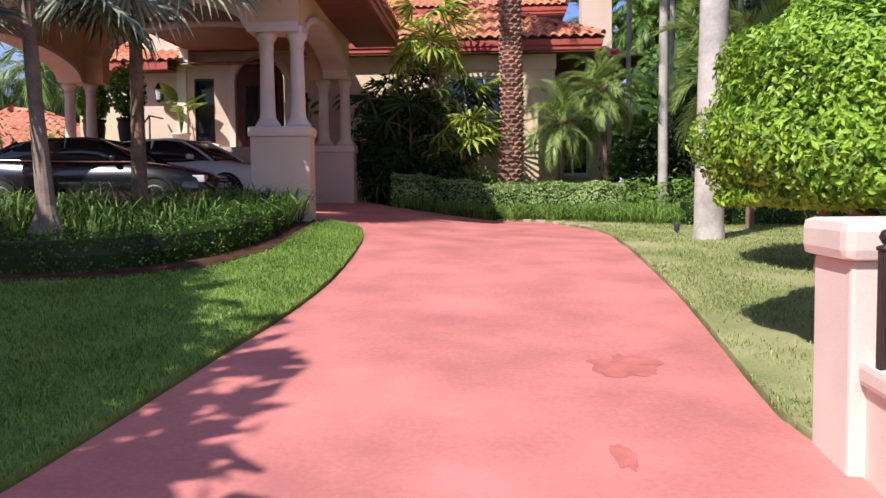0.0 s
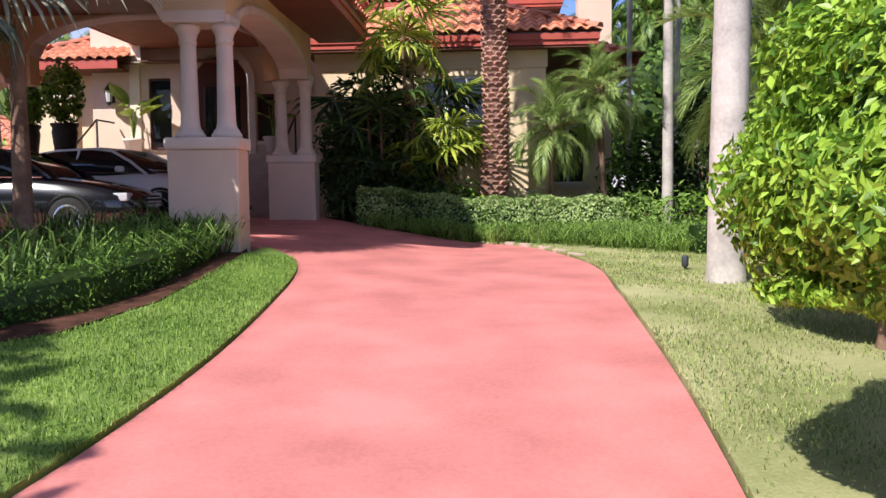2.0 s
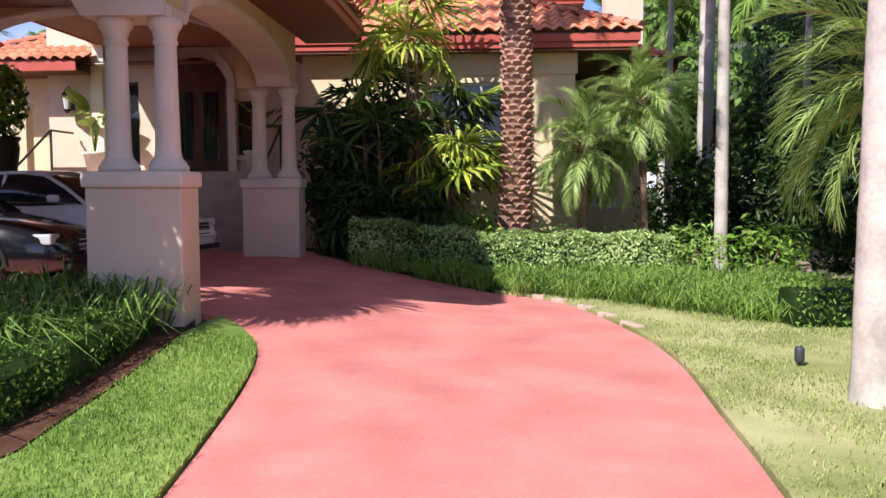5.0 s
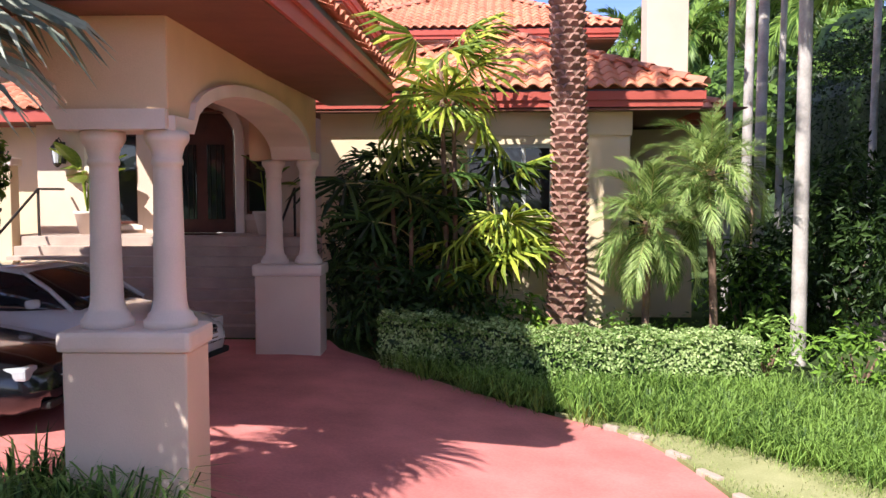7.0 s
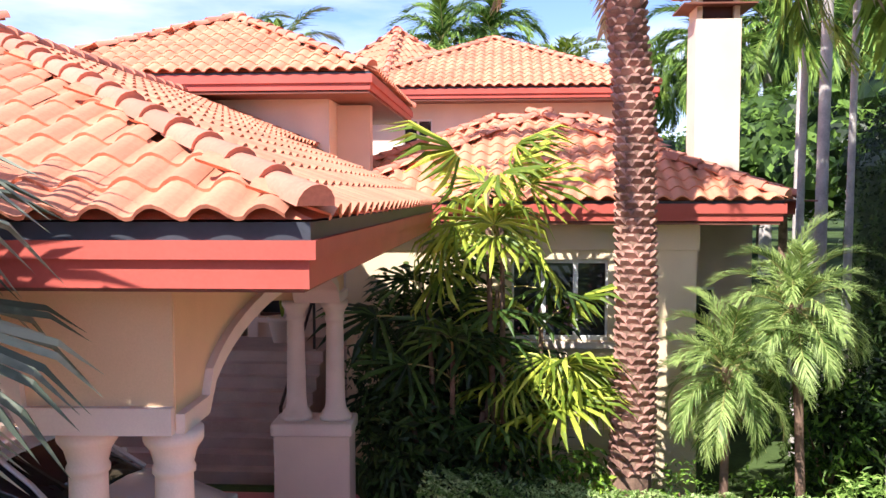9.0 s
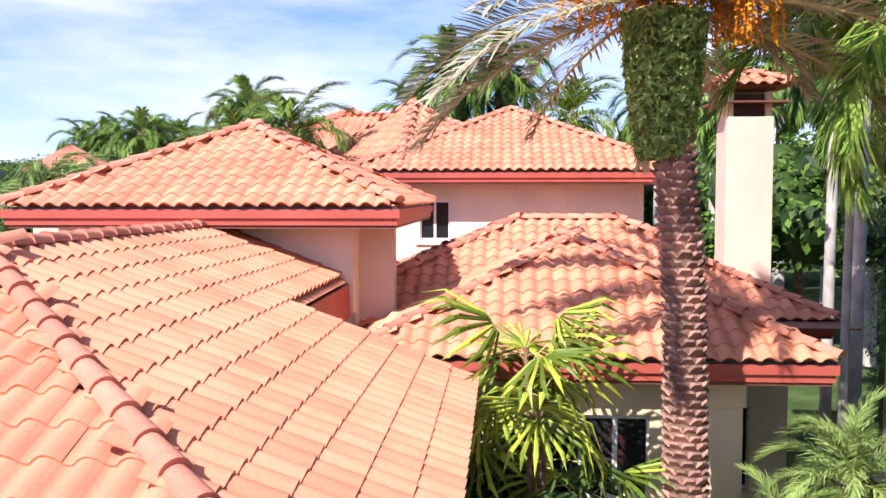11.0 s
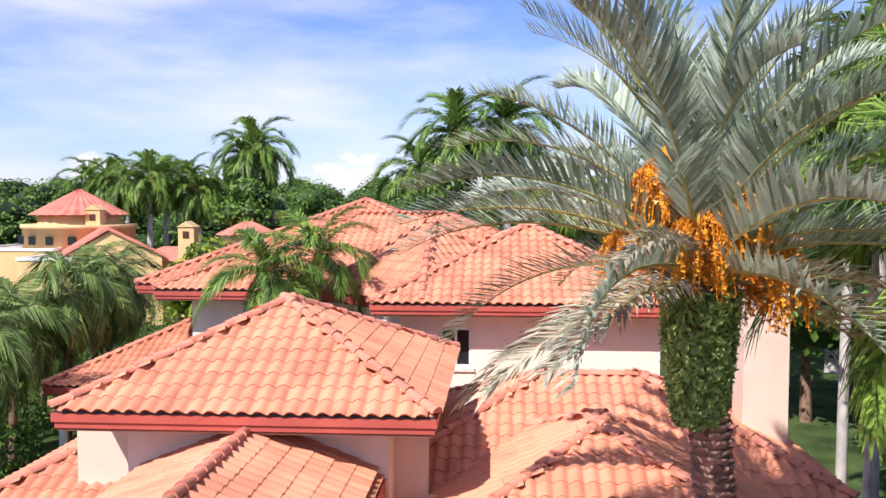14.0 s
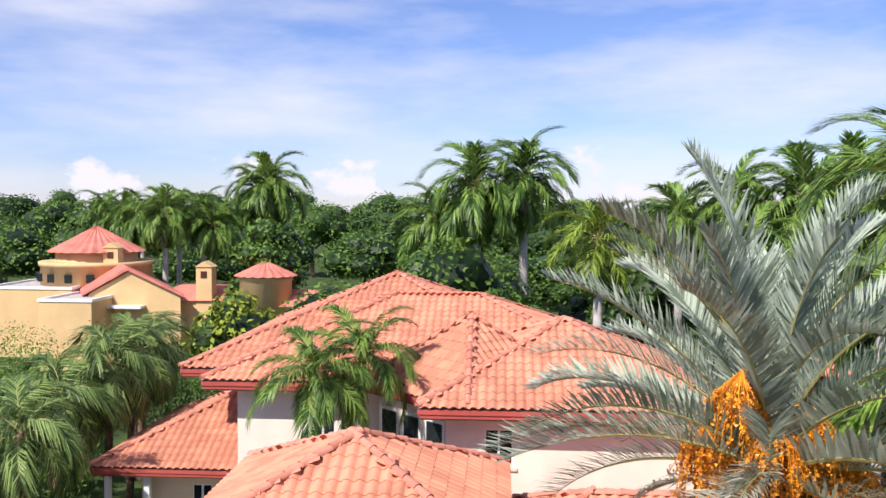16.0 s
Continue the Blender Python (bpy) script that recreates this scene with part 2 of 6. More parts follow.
def ground(x, y):
    right = np.interp(y, (0, 11, 15, 19, 40), (0, 0.825, 0.9, 0.95, 1.0))
    left = np.interp(y, (0, 9, 11, 14.3, 20, 26), (0, 0.68, 0.86, 1.13, 1.33, 1.35))
    u = np.clip(-np.asarray(x) / 3.0, 0, 1)
    return right * (1 - u) + left * u


def inside(px, py, poly):
    """Which of the points lie in the polygon."""
    px, py = np.asarray(px, float), np.asarray(py, float)
    hit = np.zeros(px.shape, bool)
    for (x0, y0), (x1, y1) in zip(poly, poly[1:] + poly[:1]):
        if y0 == y1:
            continue
        c = ((y0 > py) != (y1 > py)) & (px < (x1 - x0) * (py - y0) / (y1 - y0) + x0)
        hit ^= c
    return hit


def sheet(name, poly, lift, mat, step=0.35, depth=0.06):
    """A patch of ground with an outline, draped and with a small edge."""
    bm = bmesh.new()
    vs = []
    pts = []
    for (x0, y0), (x1, y1) in zip(poly, poly[1:] + poly[:1]):
        n = max(1, int(math.hypot(x1 - x0, y1 - y0) / step))
        pts += [(x0 + (x1 - x0) * i / n, y0 + (y1 - y0) * i / n) for i in range(n)]
    vs = [bm.verts.new((x, y, 0)) for x, y in pts]
    bm.faces.new(vs)
    xs, ys = [p[0] for p in poly], [p[1] for p in poly]
    for axis, lo, hi in ((0, min(xs), max(xs)), (1, min(ys), max(ys))):
        v = lo + 0.9
        while v < hi and v < lo + 60:
            no = (1, 0, 0) if axis == 0 else (0, 1, 0)
            co = (v, 0, 0) if axis == 0 else (0, v, 0)
            bmesh.ops.bisect_plane(bm, geom=bm.verts[:] + bm.edges[:] + bm.faces[:], plane_co=co, plane_no=no)
            v += 0.9
    bm.faces.ensure_lookup_table()
    if bm.faces[0].normal.z < 0:
        bmesh.ops.reverse_faces(bm, faces=bm.faces[:])
    edge = [e for e in bm.edges if e.is_boundary]
    low = bmesh.ops.extrude_edge_only(bm, edges=edge)["geom"]
    low = {v for v in low if isinstance(v, bmesh.types.BMVert)}
    for v in bm.verts:
        v.co.z = float(ground(v.co.x, v.co.y)) + (lift - depth if v in low else lift)
    bmesh.ops.recalc_face_normals(bm, faces=bm.faces[:])
    return tagged(part(name, bm, mat, None), kind="structure")


def rounded(points, n=6):
    """Catmull-Rom through the points."""
    out = []
    for i in range(len(points) - 1):
        p0, p1, p2, p3 = (Vector(points[max(0, min(len(points) - 1, i + d))]) for d in (-1, 0, 1, 2))
        for k in range(n):
            u = k / n
            v = 0.5 * (2 * p1 + (p2 - p0) * u + (2 * p0 - 5 * p1 + 4 * p2 - p3) * u * u + (3 * p1 - p0 - 3 * p2 + p3) * u**3)
            out.append((v.x, v.y))
    return out + [tuple(points[-1])]


# ---- ground ----
RIGHT_EDGE = rounded([(4.6, -9), (3.4, -3), (2.1, 1.2), (1.66, 2.9), (1.62, 3.95), (1.54, 4.5), (1.53, 5.05), (1.68, 8.0), (1.71, 11.3), (1.77, 13.4), (1.58, 15.0), (1.02, 17.0), (0.05, 18.1), (-1.1, 18.95), (-2.9, 20.3)])
LEFT_EDGE = rounded([(-3.2, -9), (-2.6, 0.5), (-2.1, 3.8), (-1.85, 5.9), (-1.69, 7.2), (-1.61, 8.9), (-1.68, 11.1), (-1.86, 12.7), (-2.1, 13.55), (-2.5, 14.2), (-2.95, 14.55)])
xs = np.concatenate([np.linspace(-1600, -40, 24), np.linspace(-38, 38, 77), np.linspace(40, 1600, 24)])
ys = np.concatenate([np.linspace(-400, -20, 10), np.linspace(-18, 60, 79), np.linspace(65, 2500, 40)])
gx, gy = np.meshgrid(xs, ys)
gv = np.stack([gx.ravel(), gy.ravel(), (ground(gx, gy) - 0.05).ravel()], 1)
nx = len(xs)
gf = [(j * nx + i, j * nx + i + 1, (j + 1) * nx + i + 1, (j + 1) * nx + i) for j in range(len(ys) - 1) for i in range(nx - 1)]
tagged(part("ground", mesh_from("ground", gv, gf, [M_EARTH]), None, None), kind="structure", label="dark planted garden soil reaching to the horizon")
drive_poly = LEFT_EDGE + [(-3.6, 14.75), (-26, 15.2), (-26, 21.0), (-3.2, 21.0)] + RIGHT_EDGE[::-1]
tagged(sheet("driveway", drive_poly, 0.0, M_DRIVE), label="red painted concrete driveway with faint scuffs")
lawn_l = [p for p in LEFT_EDGE if p[1] > 0.4][:-4] + [(-2.75, 13.6), (-2.75, 12.2), (-2.72, 10.6), (-3.0, 9.5), (-3.7, 8.9), (-5.2, 8.55), (-9, 8.4), (-14, 8.4), (-14, 0.45)]
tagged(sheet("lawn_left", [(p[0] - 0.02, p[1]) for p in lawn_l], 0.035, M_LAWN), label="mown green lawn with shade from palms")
STRIP = [(0.1, 18.15), (0.65, 17.8), (1.2, 17.4), (1.8, 17.0), (2.4, 16.4), (2.95, 15.8), (3.4, 15.5), (4.6, 15.1), (9, 14.9)]
lawn_r = [p for p in RIGHT_EDGE if 4.3 < p[1] < 18.0] + STRIP + [(9, 4.3)]
tagged(sheet("lawn_right", [(p[0] + 0.02, p[1]) for p in lawn_r], 0.03, M_DRYLAWN), label="sparse sunlit lawn with dry patches")
bed_l = [(-2.72, 13.7), (-2.72, 12.2), (-2.6, 10.6), (-2.8, 9.4), (-3.6, 8.75), (-5.2, 8.35), (-9, 8.2), (-14, 8.2), (-14, 14.6), (-3.6, 14.6), (-2.95, 14.4)]
tagged(sheet("mulch_bed", bed_l, 0.02, M_SOIL), label="reddish brown mulch bed round the hedge")
strip_l = [(-14, 8.45), (-9, 8.45), (-5.6, 8.5), (-3.95, 8.8), (-3.1, 9.4), (-2.72, 10.6), (-2.70, 12.0), (-2.75, 13.2), (-3.5, 13.2), (-3.5, 11.0), (-3.9, 10.1), (-4.6, 9.6), (-5.6, 9.4), (-14, 9.4)]
tagged(sheet("mulch_strip", strip_l, 0.05, M_SOIL), label="strip of brown mulch between hedge and lawn", kind="structure")

# ---- roofs ----
PITCH, COURSE = 0.262, 0.36
PROFILE = [(0.0, 0.022), (0.03, 0.006), (0.066, 0.010), (0.096, 0.044), (0.136, 0.068), (0.172, 0.072), (0.218, 0.054), (0.262, 0.022)]
STEP = 0.024


def rounded_mesh(me):
    """Smooth shading over the long faces, flat over the small end faces."""
    for p in me.polygons:
        p.use_smooth = p.area > 0.004
    return me


def tile_shape():
    v, f = [], []
    for y, lift in ((0.0, STEP), (0.43, 0.0)):
        v += [(x, y, z + lift) for x, z in PROFILE]
    n = len(PROFILE)
    f += [(i, i + 1, n + i + 1, n + i) for i in range(n - 1)]
    k = len(v)
    v += [(x, 0.0, z + STEP) for x, z in PROFILE] + [(x, 0.004, z + STEP - 0.022) for x, z in PROFILE]
    f += [(k + n + i, k + n + i + 1, k + i + 1, k + i) for i in range(n - 1)]
    return np.array(v), f


TILE_V, TILE_F = tile_shape()
TILE_MESH = rounded_mesh(mesh_from("roof_tile", TILE_V, TILE_F, [M_TILE]))


def cap_shape(r=0.105, length=0.44):
    v, f = [], []
    n = 8
    for y, k, lift in ((0.0, 1.0, 0.02), (length, 0.82, 0.0)):
        v += [(r * k * math.cos(math.pi * i / n), y, r * k * math.sin(math.pi * i / n) + lift) for i in range(n + 1)]
    f += [(i + 1, i, n + 1 + i, n + 2 + i) for i in range(n)]
    k = len(v)
    v += [(q * r * math.cos(math.pi * i / n), y, q * r * math.sin(math.pi * i / n) + 0.02) for q, y in ((1.0, 0.0), (0.8, 0.006)) for i in range(n + 1)]
    f += [(k + i, k + i + 1, k + n + 2 + i, k + n + 1 + i) for i in range(n)]
    f.append(tuple(range(k + n + 1, k + 2 * n + 2)))
    return np.array(v), f


CAP_V, CAP_F = cap_shape()
CAP_MESH = rounded_mesh(mesh_from("ridge_tile", CAP_V, CAP_F, [M_RIDGE]))


def place_pieces(name, mesh, verts, faces, mats, parent, poses, limit):
    """The first poses become parts of their own, the rest one joined part."""
    off = Matrix.Translation(-base_of(parent))
    for m in poses[:limit]:
        o = new(name, mesh)
        o.parent = parent
        o.matrix_parent_inverse = off
        o.matrix_basis = m
    rest = poses[limit:]
    if rest:
        a = np.array([np.array(m) for m in rest])
        v = np.einsum("nij,kj->nki", a[:, :3, :3], verts) + a[:, None, :3, 3]
        f = [tuple(i + k * len(verts) for i in face) for k in range(len(rest)) for face in faces]
        part(name + "_field", rounded_mesh(mesh_from(name + "_field", v.reshape(-1, 3), f, mats)), None, parent, kind="stuff")


def frame_matrix(u, v, n, p):
    return Matrix(((u[0], v[0], n[0], p[0]), (u[1], v[1], n[1], p[1]), (u[2], v[2], n[2], p[2]), (0, 0, 0, 1)))


def hip_roof(parent, x0, x1, y0, y1, ez, slope, keep=None, sides="SENW", hips=("SW", "SE", "NE", "NW"), near=0, fascia="SENW", soffit=True, cap_parts=0, drip=0.035):
    """A tiled hip roof over a rectangle of eaves, with caps, fascia boards, drip edge and soffit."""
    w, d = x1 - x0, y1 - y0
    run = min(w, d) / 2
    cs = 1 / math.sqrt(1 + slope * slope)
    roof = part("roof", box(x0 + 0.3, x1 - 0.3, y0 + 0.3, min(y1 - 0.3, y0 + 3), ez - 0.06, ez - 0.03), M_SOFFIT, parent, "clay barrel tile hip roof with red fascia")
    faces = {"S": ((x0, y0), (1, 0), (0, 1), w), "E": ((x1, y0), (0, 1), (-1, 0), d), "N": ((x1, y1), (-1, 0), (0, -1), w), "W": ((x0, y1), (0, -1), (1, 0), d)}
    poses, rng = [], random.Random(int(x0 * 7 + y0 * 13 + 999))
    for s in sides:
        (ox, oy), (ux, uy), (vx, vy), length = faces[s]
        top = min(run, length / 2) if length <= 2 * run + 1e-6 else run
        uvec = Vector((ux, uy, 0))
        vvec = Vector((vx * cs, vy * cs, slope * cs))
        nvec = uvec.cross(vvec)
        rows = int(top / cs / COURSE) + 1
        cols = int(length / PITCH)
        pad = (length - cols * PITCH) / 2
        for j in range(rows):
            v = j * COURSE * cs - 0.07
            for i in range(cols):
                u = pad + i * PITCH
                mid_u, mid_v = u + PITCH / 2, v + COURSE * cs * 0.5
                if mid_v > top or mid_u < mid_v - 0.06 or mid_u > length - mid_v + 0.06:
                    continue
                px, py = ox + ux * mid_u + vx * mid_v, oy + uy * mid_u + vy * mid_v
                if keep and not keep(px, py):
                    continue
                p = Vector((ox + ux * u + vx * v, oy + uy * u + vy * v, ez + slope * v))
                wob = rng.uniform(-0.005, 0.005)
                poses.append(frame_matrix(uvec, (vvec + uvec * wob).normalized(), nvec, p + nvec * rng.uniform(-0.002, 0.004)))
    poses.sort(key=lambda m: m.translation.y)
    place_pieces("roof_tile", TILE_MESH, TILE_V, TILE_F, [M_TILE], roof, poses, near)
    # caps on hips and ridge
    r1 = run
    if w >= d:
        ra, rb = Vector((x0 + r1, y0 + r1, ez + slope * r1)), Vector((x1 - r1, y0 + r1, ez + slope * r1))
        ends = {"SW": ra, "NW": ra, "SE": rb, "NE": rb}
    else:
        ra, rb = Vector((x0 + r1, y0 + r1, ez + slope * r1)), Vector((x0 + r1, y1 - r1, ez + slope * r1))
        ends = {"SW": ra, "SE": ra, "NW": rb, "NE": rb}
    corner = {"SW": (x0, y0), "SE": (x1, y0), "NE": (x1, y1), "NW": (x0, y1)}
    lines = [(Vector((*corner[h], ez)), ends[h]) for h in hips] + ([(ra, rb)] if (rb - ra).length > 0.3 else [])
    caps = []
    for a, b in lines:
        dvec = (b - a).normalized()
        side = dvec.cross(Vector((0, 0, 1))).normalized()
        up = side.cross(dvec)
        for k in range(int((b - a).length / 0.37) + 1):
            p = a + dvec * (k * 0.37 - 0.03)
            if keep and not keep(p.x, p.y):
                continue
            caps.append(frame_matrix(side, dvec, up, p + Vector((0, 0, 0.035 + rng.uniform(0, 0.012)))))
    caps.sort(key=lambda m: m.translation.y)
    place_pieces("ridge_tile", CAP_MESH, CAP_V, CAP_F, [M_RIDGE], roof, caps, cap_parts)
    # mortar bed below the tiles
    bm = bmesh.new()
    for s in sides:
        (ox, oy), (ux, uy), (vx, vy), length = faces[s]
        top = min(run, length / 2)
        steps = 16
        for a in range(steps):
            v0, v1 = top * a / steps, top * (a + 1) / steps
            n = max(1, int((length - 2 * v0) / 0.5))
            for i in range(n):
                q = []
                for v, k in ((v0, i), (v0, i + 1), (v1, i + 1), (v1, i)):
                    u = v + (length - 2 * v) * k / n
                    q.append((ox + ux * u + vx * v, oy + uy * u + vy * v, ez + slope * v - 0.012))
                cx, cy = sum(p[0] for p in q) / 4, sum(p[1] for p in q) / 4
                if keep and not keep(cx, cy):
                    continue
                bm.faces.new([bm.verts.new(p) for p in q])
    bmesh.ops.remove_doubles(bm, verts=bm.verts[:], dist=1e-4)
    part("roof_bed", bm, M_TILE, roof)
    # fascia boards, drip edge
    for s in fascia:
        (ox, oy), (ux, uy), (vx, vy), length = faces[s]
        for name, mat, inset, lo, hi, deep in (("fascia", M_FASCIA, 0.02, -0.34 + 0.6 * (0.085 - drip), -0.20, 0.06), ("fascia", M_FASCIA, -0.02, -0.20, -0.025 - drip, 0.08), ("drip_edge", M_METAL, 0.01, -0.025 - drip, -0.025, 0.06)):
            bm = bmesh.new()
            q = []
            for v in (inset, inset + deep):
                for u in (v, length - v):
                    q.append((ox + ux * u + vx * v, oy + uy * u + vy * v))
            if keep:
                pts = [p for p in ((ox + ux * length * k / 60 + vx * 0.1, oy + uy * length * k / 60 + vy * 0.1, k) for k in range(61)) if keep(p[0], p[1])]
                if not pts:
                    bm.free()
                    continue
                lo_u, hi_u = max(inset, length * pts[0][2] / 60), min(length - inset, length * pts[-1][2] / 60)
                q = []
                for v in (inset, inset + deep):
                    for u in (v if pts[0][2] == 0 else lo_u, length - v if pts[-1][2] == 60 else hi_u):
                        q.append((ox + ux * u + vx * v, oy + uy * u + vy * v))
            ring = [q[0], q[1], q[3], q[2]]
            add_ring_tube(bm, [[(x, y, ez + lo) for x, y in ring], [(x, y, ez + hi) for x, y in ring]])
            bmesh.ops.recalc_face_normals(bm, faces=bm.faces[:])
            part(name, bm, mat, roof)
    if soffit:
        yb = y1 if not keep else min(y1, y0 + 7.1)
        part("soffit", box(x0 + 0.05, x1 - 0.05, y0 + 0.05, yb, ez - 0.36, ez - 0.325), M_SOFFIT, roof)
    return roof


# ---- walls ----
def slanted_box(p, q, half, z0, z1, bevel=0.0):
    """A bar or wall between two plan points."""
    d = Vector((q[0] - p[0], q[1] - p[1], 0))
    bm = box(-d.length / 2, d.length / 2, -half, half, z0, z1, bevel)
    bm.transform(Matrix.Translation(((p[0] + q[0]) / 2, (p[1] + q[1]) / 2, 0)) @ Matrix.Rotation(math.atan2(d.y, d.x), 4, "Z"))
    return bm


def wall_with_holes(parent, axis, at, thick, a0, a1, z0, z1, holes, mat, name="wall"):
    """A wall of boxes round rectangular openings (a, b, low, high) along x (axis 'y' = at) or along y (axis 'x')."""
    aa = sorted({a0, a1, *(h[0] for h in holes), *(h[1] for h in holes)})
    zz = sorted({z0, z1, *(h[2] for h in holes), *(h[3] for h in holes)})
    bm = bmesh.new()
    grid = {(a, z): bm.verts.new((a, at, z) if axis == "y" else (at, a, z)) for a in aa for z in zz}
    faces = []
    for p, q in zip(aa, aa[1:]):
        for lo, hi in zip(zz, zz[1:]):
            if not any(h[0] <= p and q <= h[1] and h[2] <= lo and hi <= h[3] for h in holes):
                faces.append(bm.faces.new([grid[p, lo], grid[q, lo], grid[q, hi], grid[p, hi]]))
    made = bmesh.ops.extrude_face_region(bm, geom=faces)["geom"]
    shift = Vector((0, thick, 0)) if axis == "y" else Vector((thick, 0, 0))
    bmesh.ops.translate(bm, verts=[v for v in made if isinstance(v, bmesh.types.BMVert)], vec=shift)
    for v in [v for v in bm.verts if not v.link_faces]:
        bm.verts.remove(v)
    bmesh.ops.recalc_face_normals(bm, faces=bm.faces[:])
    return part(name, bm, mat, parent)


def window(parent, x0, x1, y, z0, z1, panes=2, frame=None, surround=True, mat=None):
    """A window in a wall that faces -y: frame, mullions, panes and a sill."""
    mat = mat or M_WHITE
    w = part("window", box(x0 - 0.02, x1 + 0.02, y + 0.05, y + 0.13, z1 - 0.06, z1 + 0.02, 0.006), mat, parent, "casement window with dark glass")
    part("frame", box(x0 - 0.02, x1 + 0.02, y + 0.05, y + 0.13, z0 - 0.02, z0 + 0.06, 0.006), mat, w)
    for i in range(panes + 1):
        c = x0 + (x1 - x0) * i / panes
        part("frame", box(c - 0.035, c + 0.035, y + 0.045, y + 0.125, z0 + 0.06, z1 - 0.06, 0.006), mat, w)
    for i in range(panes):
        a, b = x0 + (x1 - x0) * i / panes + 0.035, x0 + (x1 - x0) * (i + 1) / panes - 0.035
        part("pane", box(a, b, y + 0.085, y + 0.095, z0 + 0.06, z1 - 0.06), M_PANE, w, "dark window pane")
    if surround:
        part("sill", box(x0 - 0.12, x1 + 0.12, y - 0.06, y + 0.08, z0 - 0.12, z0 - 0.02, 0.015), M_TRIM, w)
    return w


def arch_wall(parent, axis, at, thick, a0, a1, b0, b1, spring, crown, top, mat, trim=0.15):
    """A wall over an arch from b0 to b1 with a proud cast band that follows it and the springing."""
    n = 36
    mid, half = (b0 + b1) / 2, (b1 - b0) / 2
    line = [(a0, spring)]
    for i in range(n + 1):
        u = -1 + 2 * i / n
        line.append((mid + half * u, spring + (crown - spring) * math.sqrt(max(0, 1 - abs(u) ** 2.1))))
    line.append((a1, spring))

    def strip(off, lo_line, hi_line):
        bm = bmesh.new()
        rings = []
        for (a, z), (b, t) in zip(lo_line, hi_line):
            if axis == "y":
                rings.append([(a, at - off, z), (b, at - off, t), (b, at + thick + off, t), (a, at + thick + off, z)])
            else:
                rings.append([(at - off, a, z), (at - off, b, t), (at + thick + off, b, t), (at + thick + off, a, z)])
        add_ring_tube(bm, rings)
        bmesh.ops.recalc_face_normals(bm, faces=bm.faces[:])
        return bm

    part("arch_wall", strip(0, [(a, z + 0.02) for a, z in line], [(a, top) for a, z in line]), mat, parent)
    out = []
    for i, (a, z) in enumerate(line):
        p, q = line[max(0, i - 1)], line[min(len(line) - 1, i + 1)]
        t = Vector((q[0] - p[0], q[1] - p[1]))
        t.normalize()
        out.append((a - t.y * trim if 1 < i < len(line) - 2 else a, z + abs(t.x) * trim if 1 < i < len(line) - 2 else z + trim))
    part("arch_band", strip(0.05, line, out), M_TRIM, parent, "pale cast stone arch band")


def column(parent, x, y, z0, z1, r=0.135):
    h = z1 - z0
    prof = [(r * 1.7, z0), (r * 1.7, z0 + 0.045), (r * 1.66, z0 + 0.055), (r * 1.5, z0 + 0.07), (r * 1.44, z0 + 0.1), (r * 1.22, z0 + 0.12), (r * 1.14, z0 + 0.15), (r * 1.06, z0 + 0.2), (r * 1.03, z0 + 0.3)]
    prof += [(r * (1.03 - 0.13 * k / 6), z0 + 0.3 + (h - 0.6) * k / 6) for k in range(1, 7)]
    prof += [(r * 0.9, z1 - 0.26), (r * 1.02, z1 - 0.25), (r * 1.02, z1 - 0.22), (r * 0.92, z1 - 0.2), (r * 1.1, z1 - 0.12), (r * 1.35, z1 - 0.08), (r * 1.42, z1 - 0.06), (r * 1.42, z1)]
    return smooth(part("column", lathe(bmesh.new(), x, y, prof, 24), M_TRIM, parent))


def pedestal(parent, x0, x1, y0, y1, z0, z1):
    p = part("pedestal", box(x0, x1, y0, y1, z0, z1, 0.02), M_PED, parent)
    part("cap", box(x0 - 0.035, x1 + 0.035, y0 - 0.035, y1 + 0.035, z1, z1 + 0.16, 0.04), M_TRIM, p, "pale cast stone cap")
    return p


# ---- porte cochere ----
AXIS = -6.255
porte = thing("porte_cochere", (AXIS, 17.2, 1.25), "cream stucco carport with paired columns and a clay tile roof", "carport")
for sx in (1, -1):
    for yy, z0 in ((13.85, 0.95), (19.85, 1.2)):
        a, b = sorted((AXIS + sx * 2.44, AXIS + sx * 3.38))
        pedestal(porte, a, b, yy, yy + 0.56, z0, 2.45)
        for off in (2.68, 3.17):
            column(porte, AXIS + sx * off, yy + 0.28, 2.61, 4.1, 0.118)
    a, b = sorted((AXIS + sx * 2.78, AXIS + sx * 3.235))
    arch_wall(porte, "x", a, b - a, 13.985, 20.5, 14.45, 19.8, 4.1, 4.60, 5.52, M_PEACH, 0.11)
arch_wall(porte, "y", 13.97, 0.4, AXIS - 3.23, AXIS + 3.23, AXIS - 2.42, AXIS + 2.42, 4.105, 4.8, 5.42, M_PEACH)
arch_wall(porte, "y", 20.05, 0.4, AXIS - 3.23, AXIS + 3.23, AXIS - 2.35, AXIS + 2.35, 4.67, 5.42, 5.54, M_PEACH, 0.05)
for sx in (1, -1):
    a, b = sorted((AXIS + sx * 2.35, AXIS + sx * 3.23))
    part("pier_head", box(a, b, 20.05, 20.45, 4.1, 4.67), M_PEACH, porte)
part("ceiling_panel", box(AXIS - 2.8, AXIS + 2.8, 14.36, 20.06, 5.45, 5.5), M_SOFFIT, porte, "dark brown boarded ceiling")
skew = Matrix.Translation((-3.02, 13.97, 0)) @ Matrix.Rotation(radians(2.2), 4, "Z") @ Matrix.Translation((3.02, -13.97, 0))
for o in porte.children_recursive:
    o.data.transform(skew)
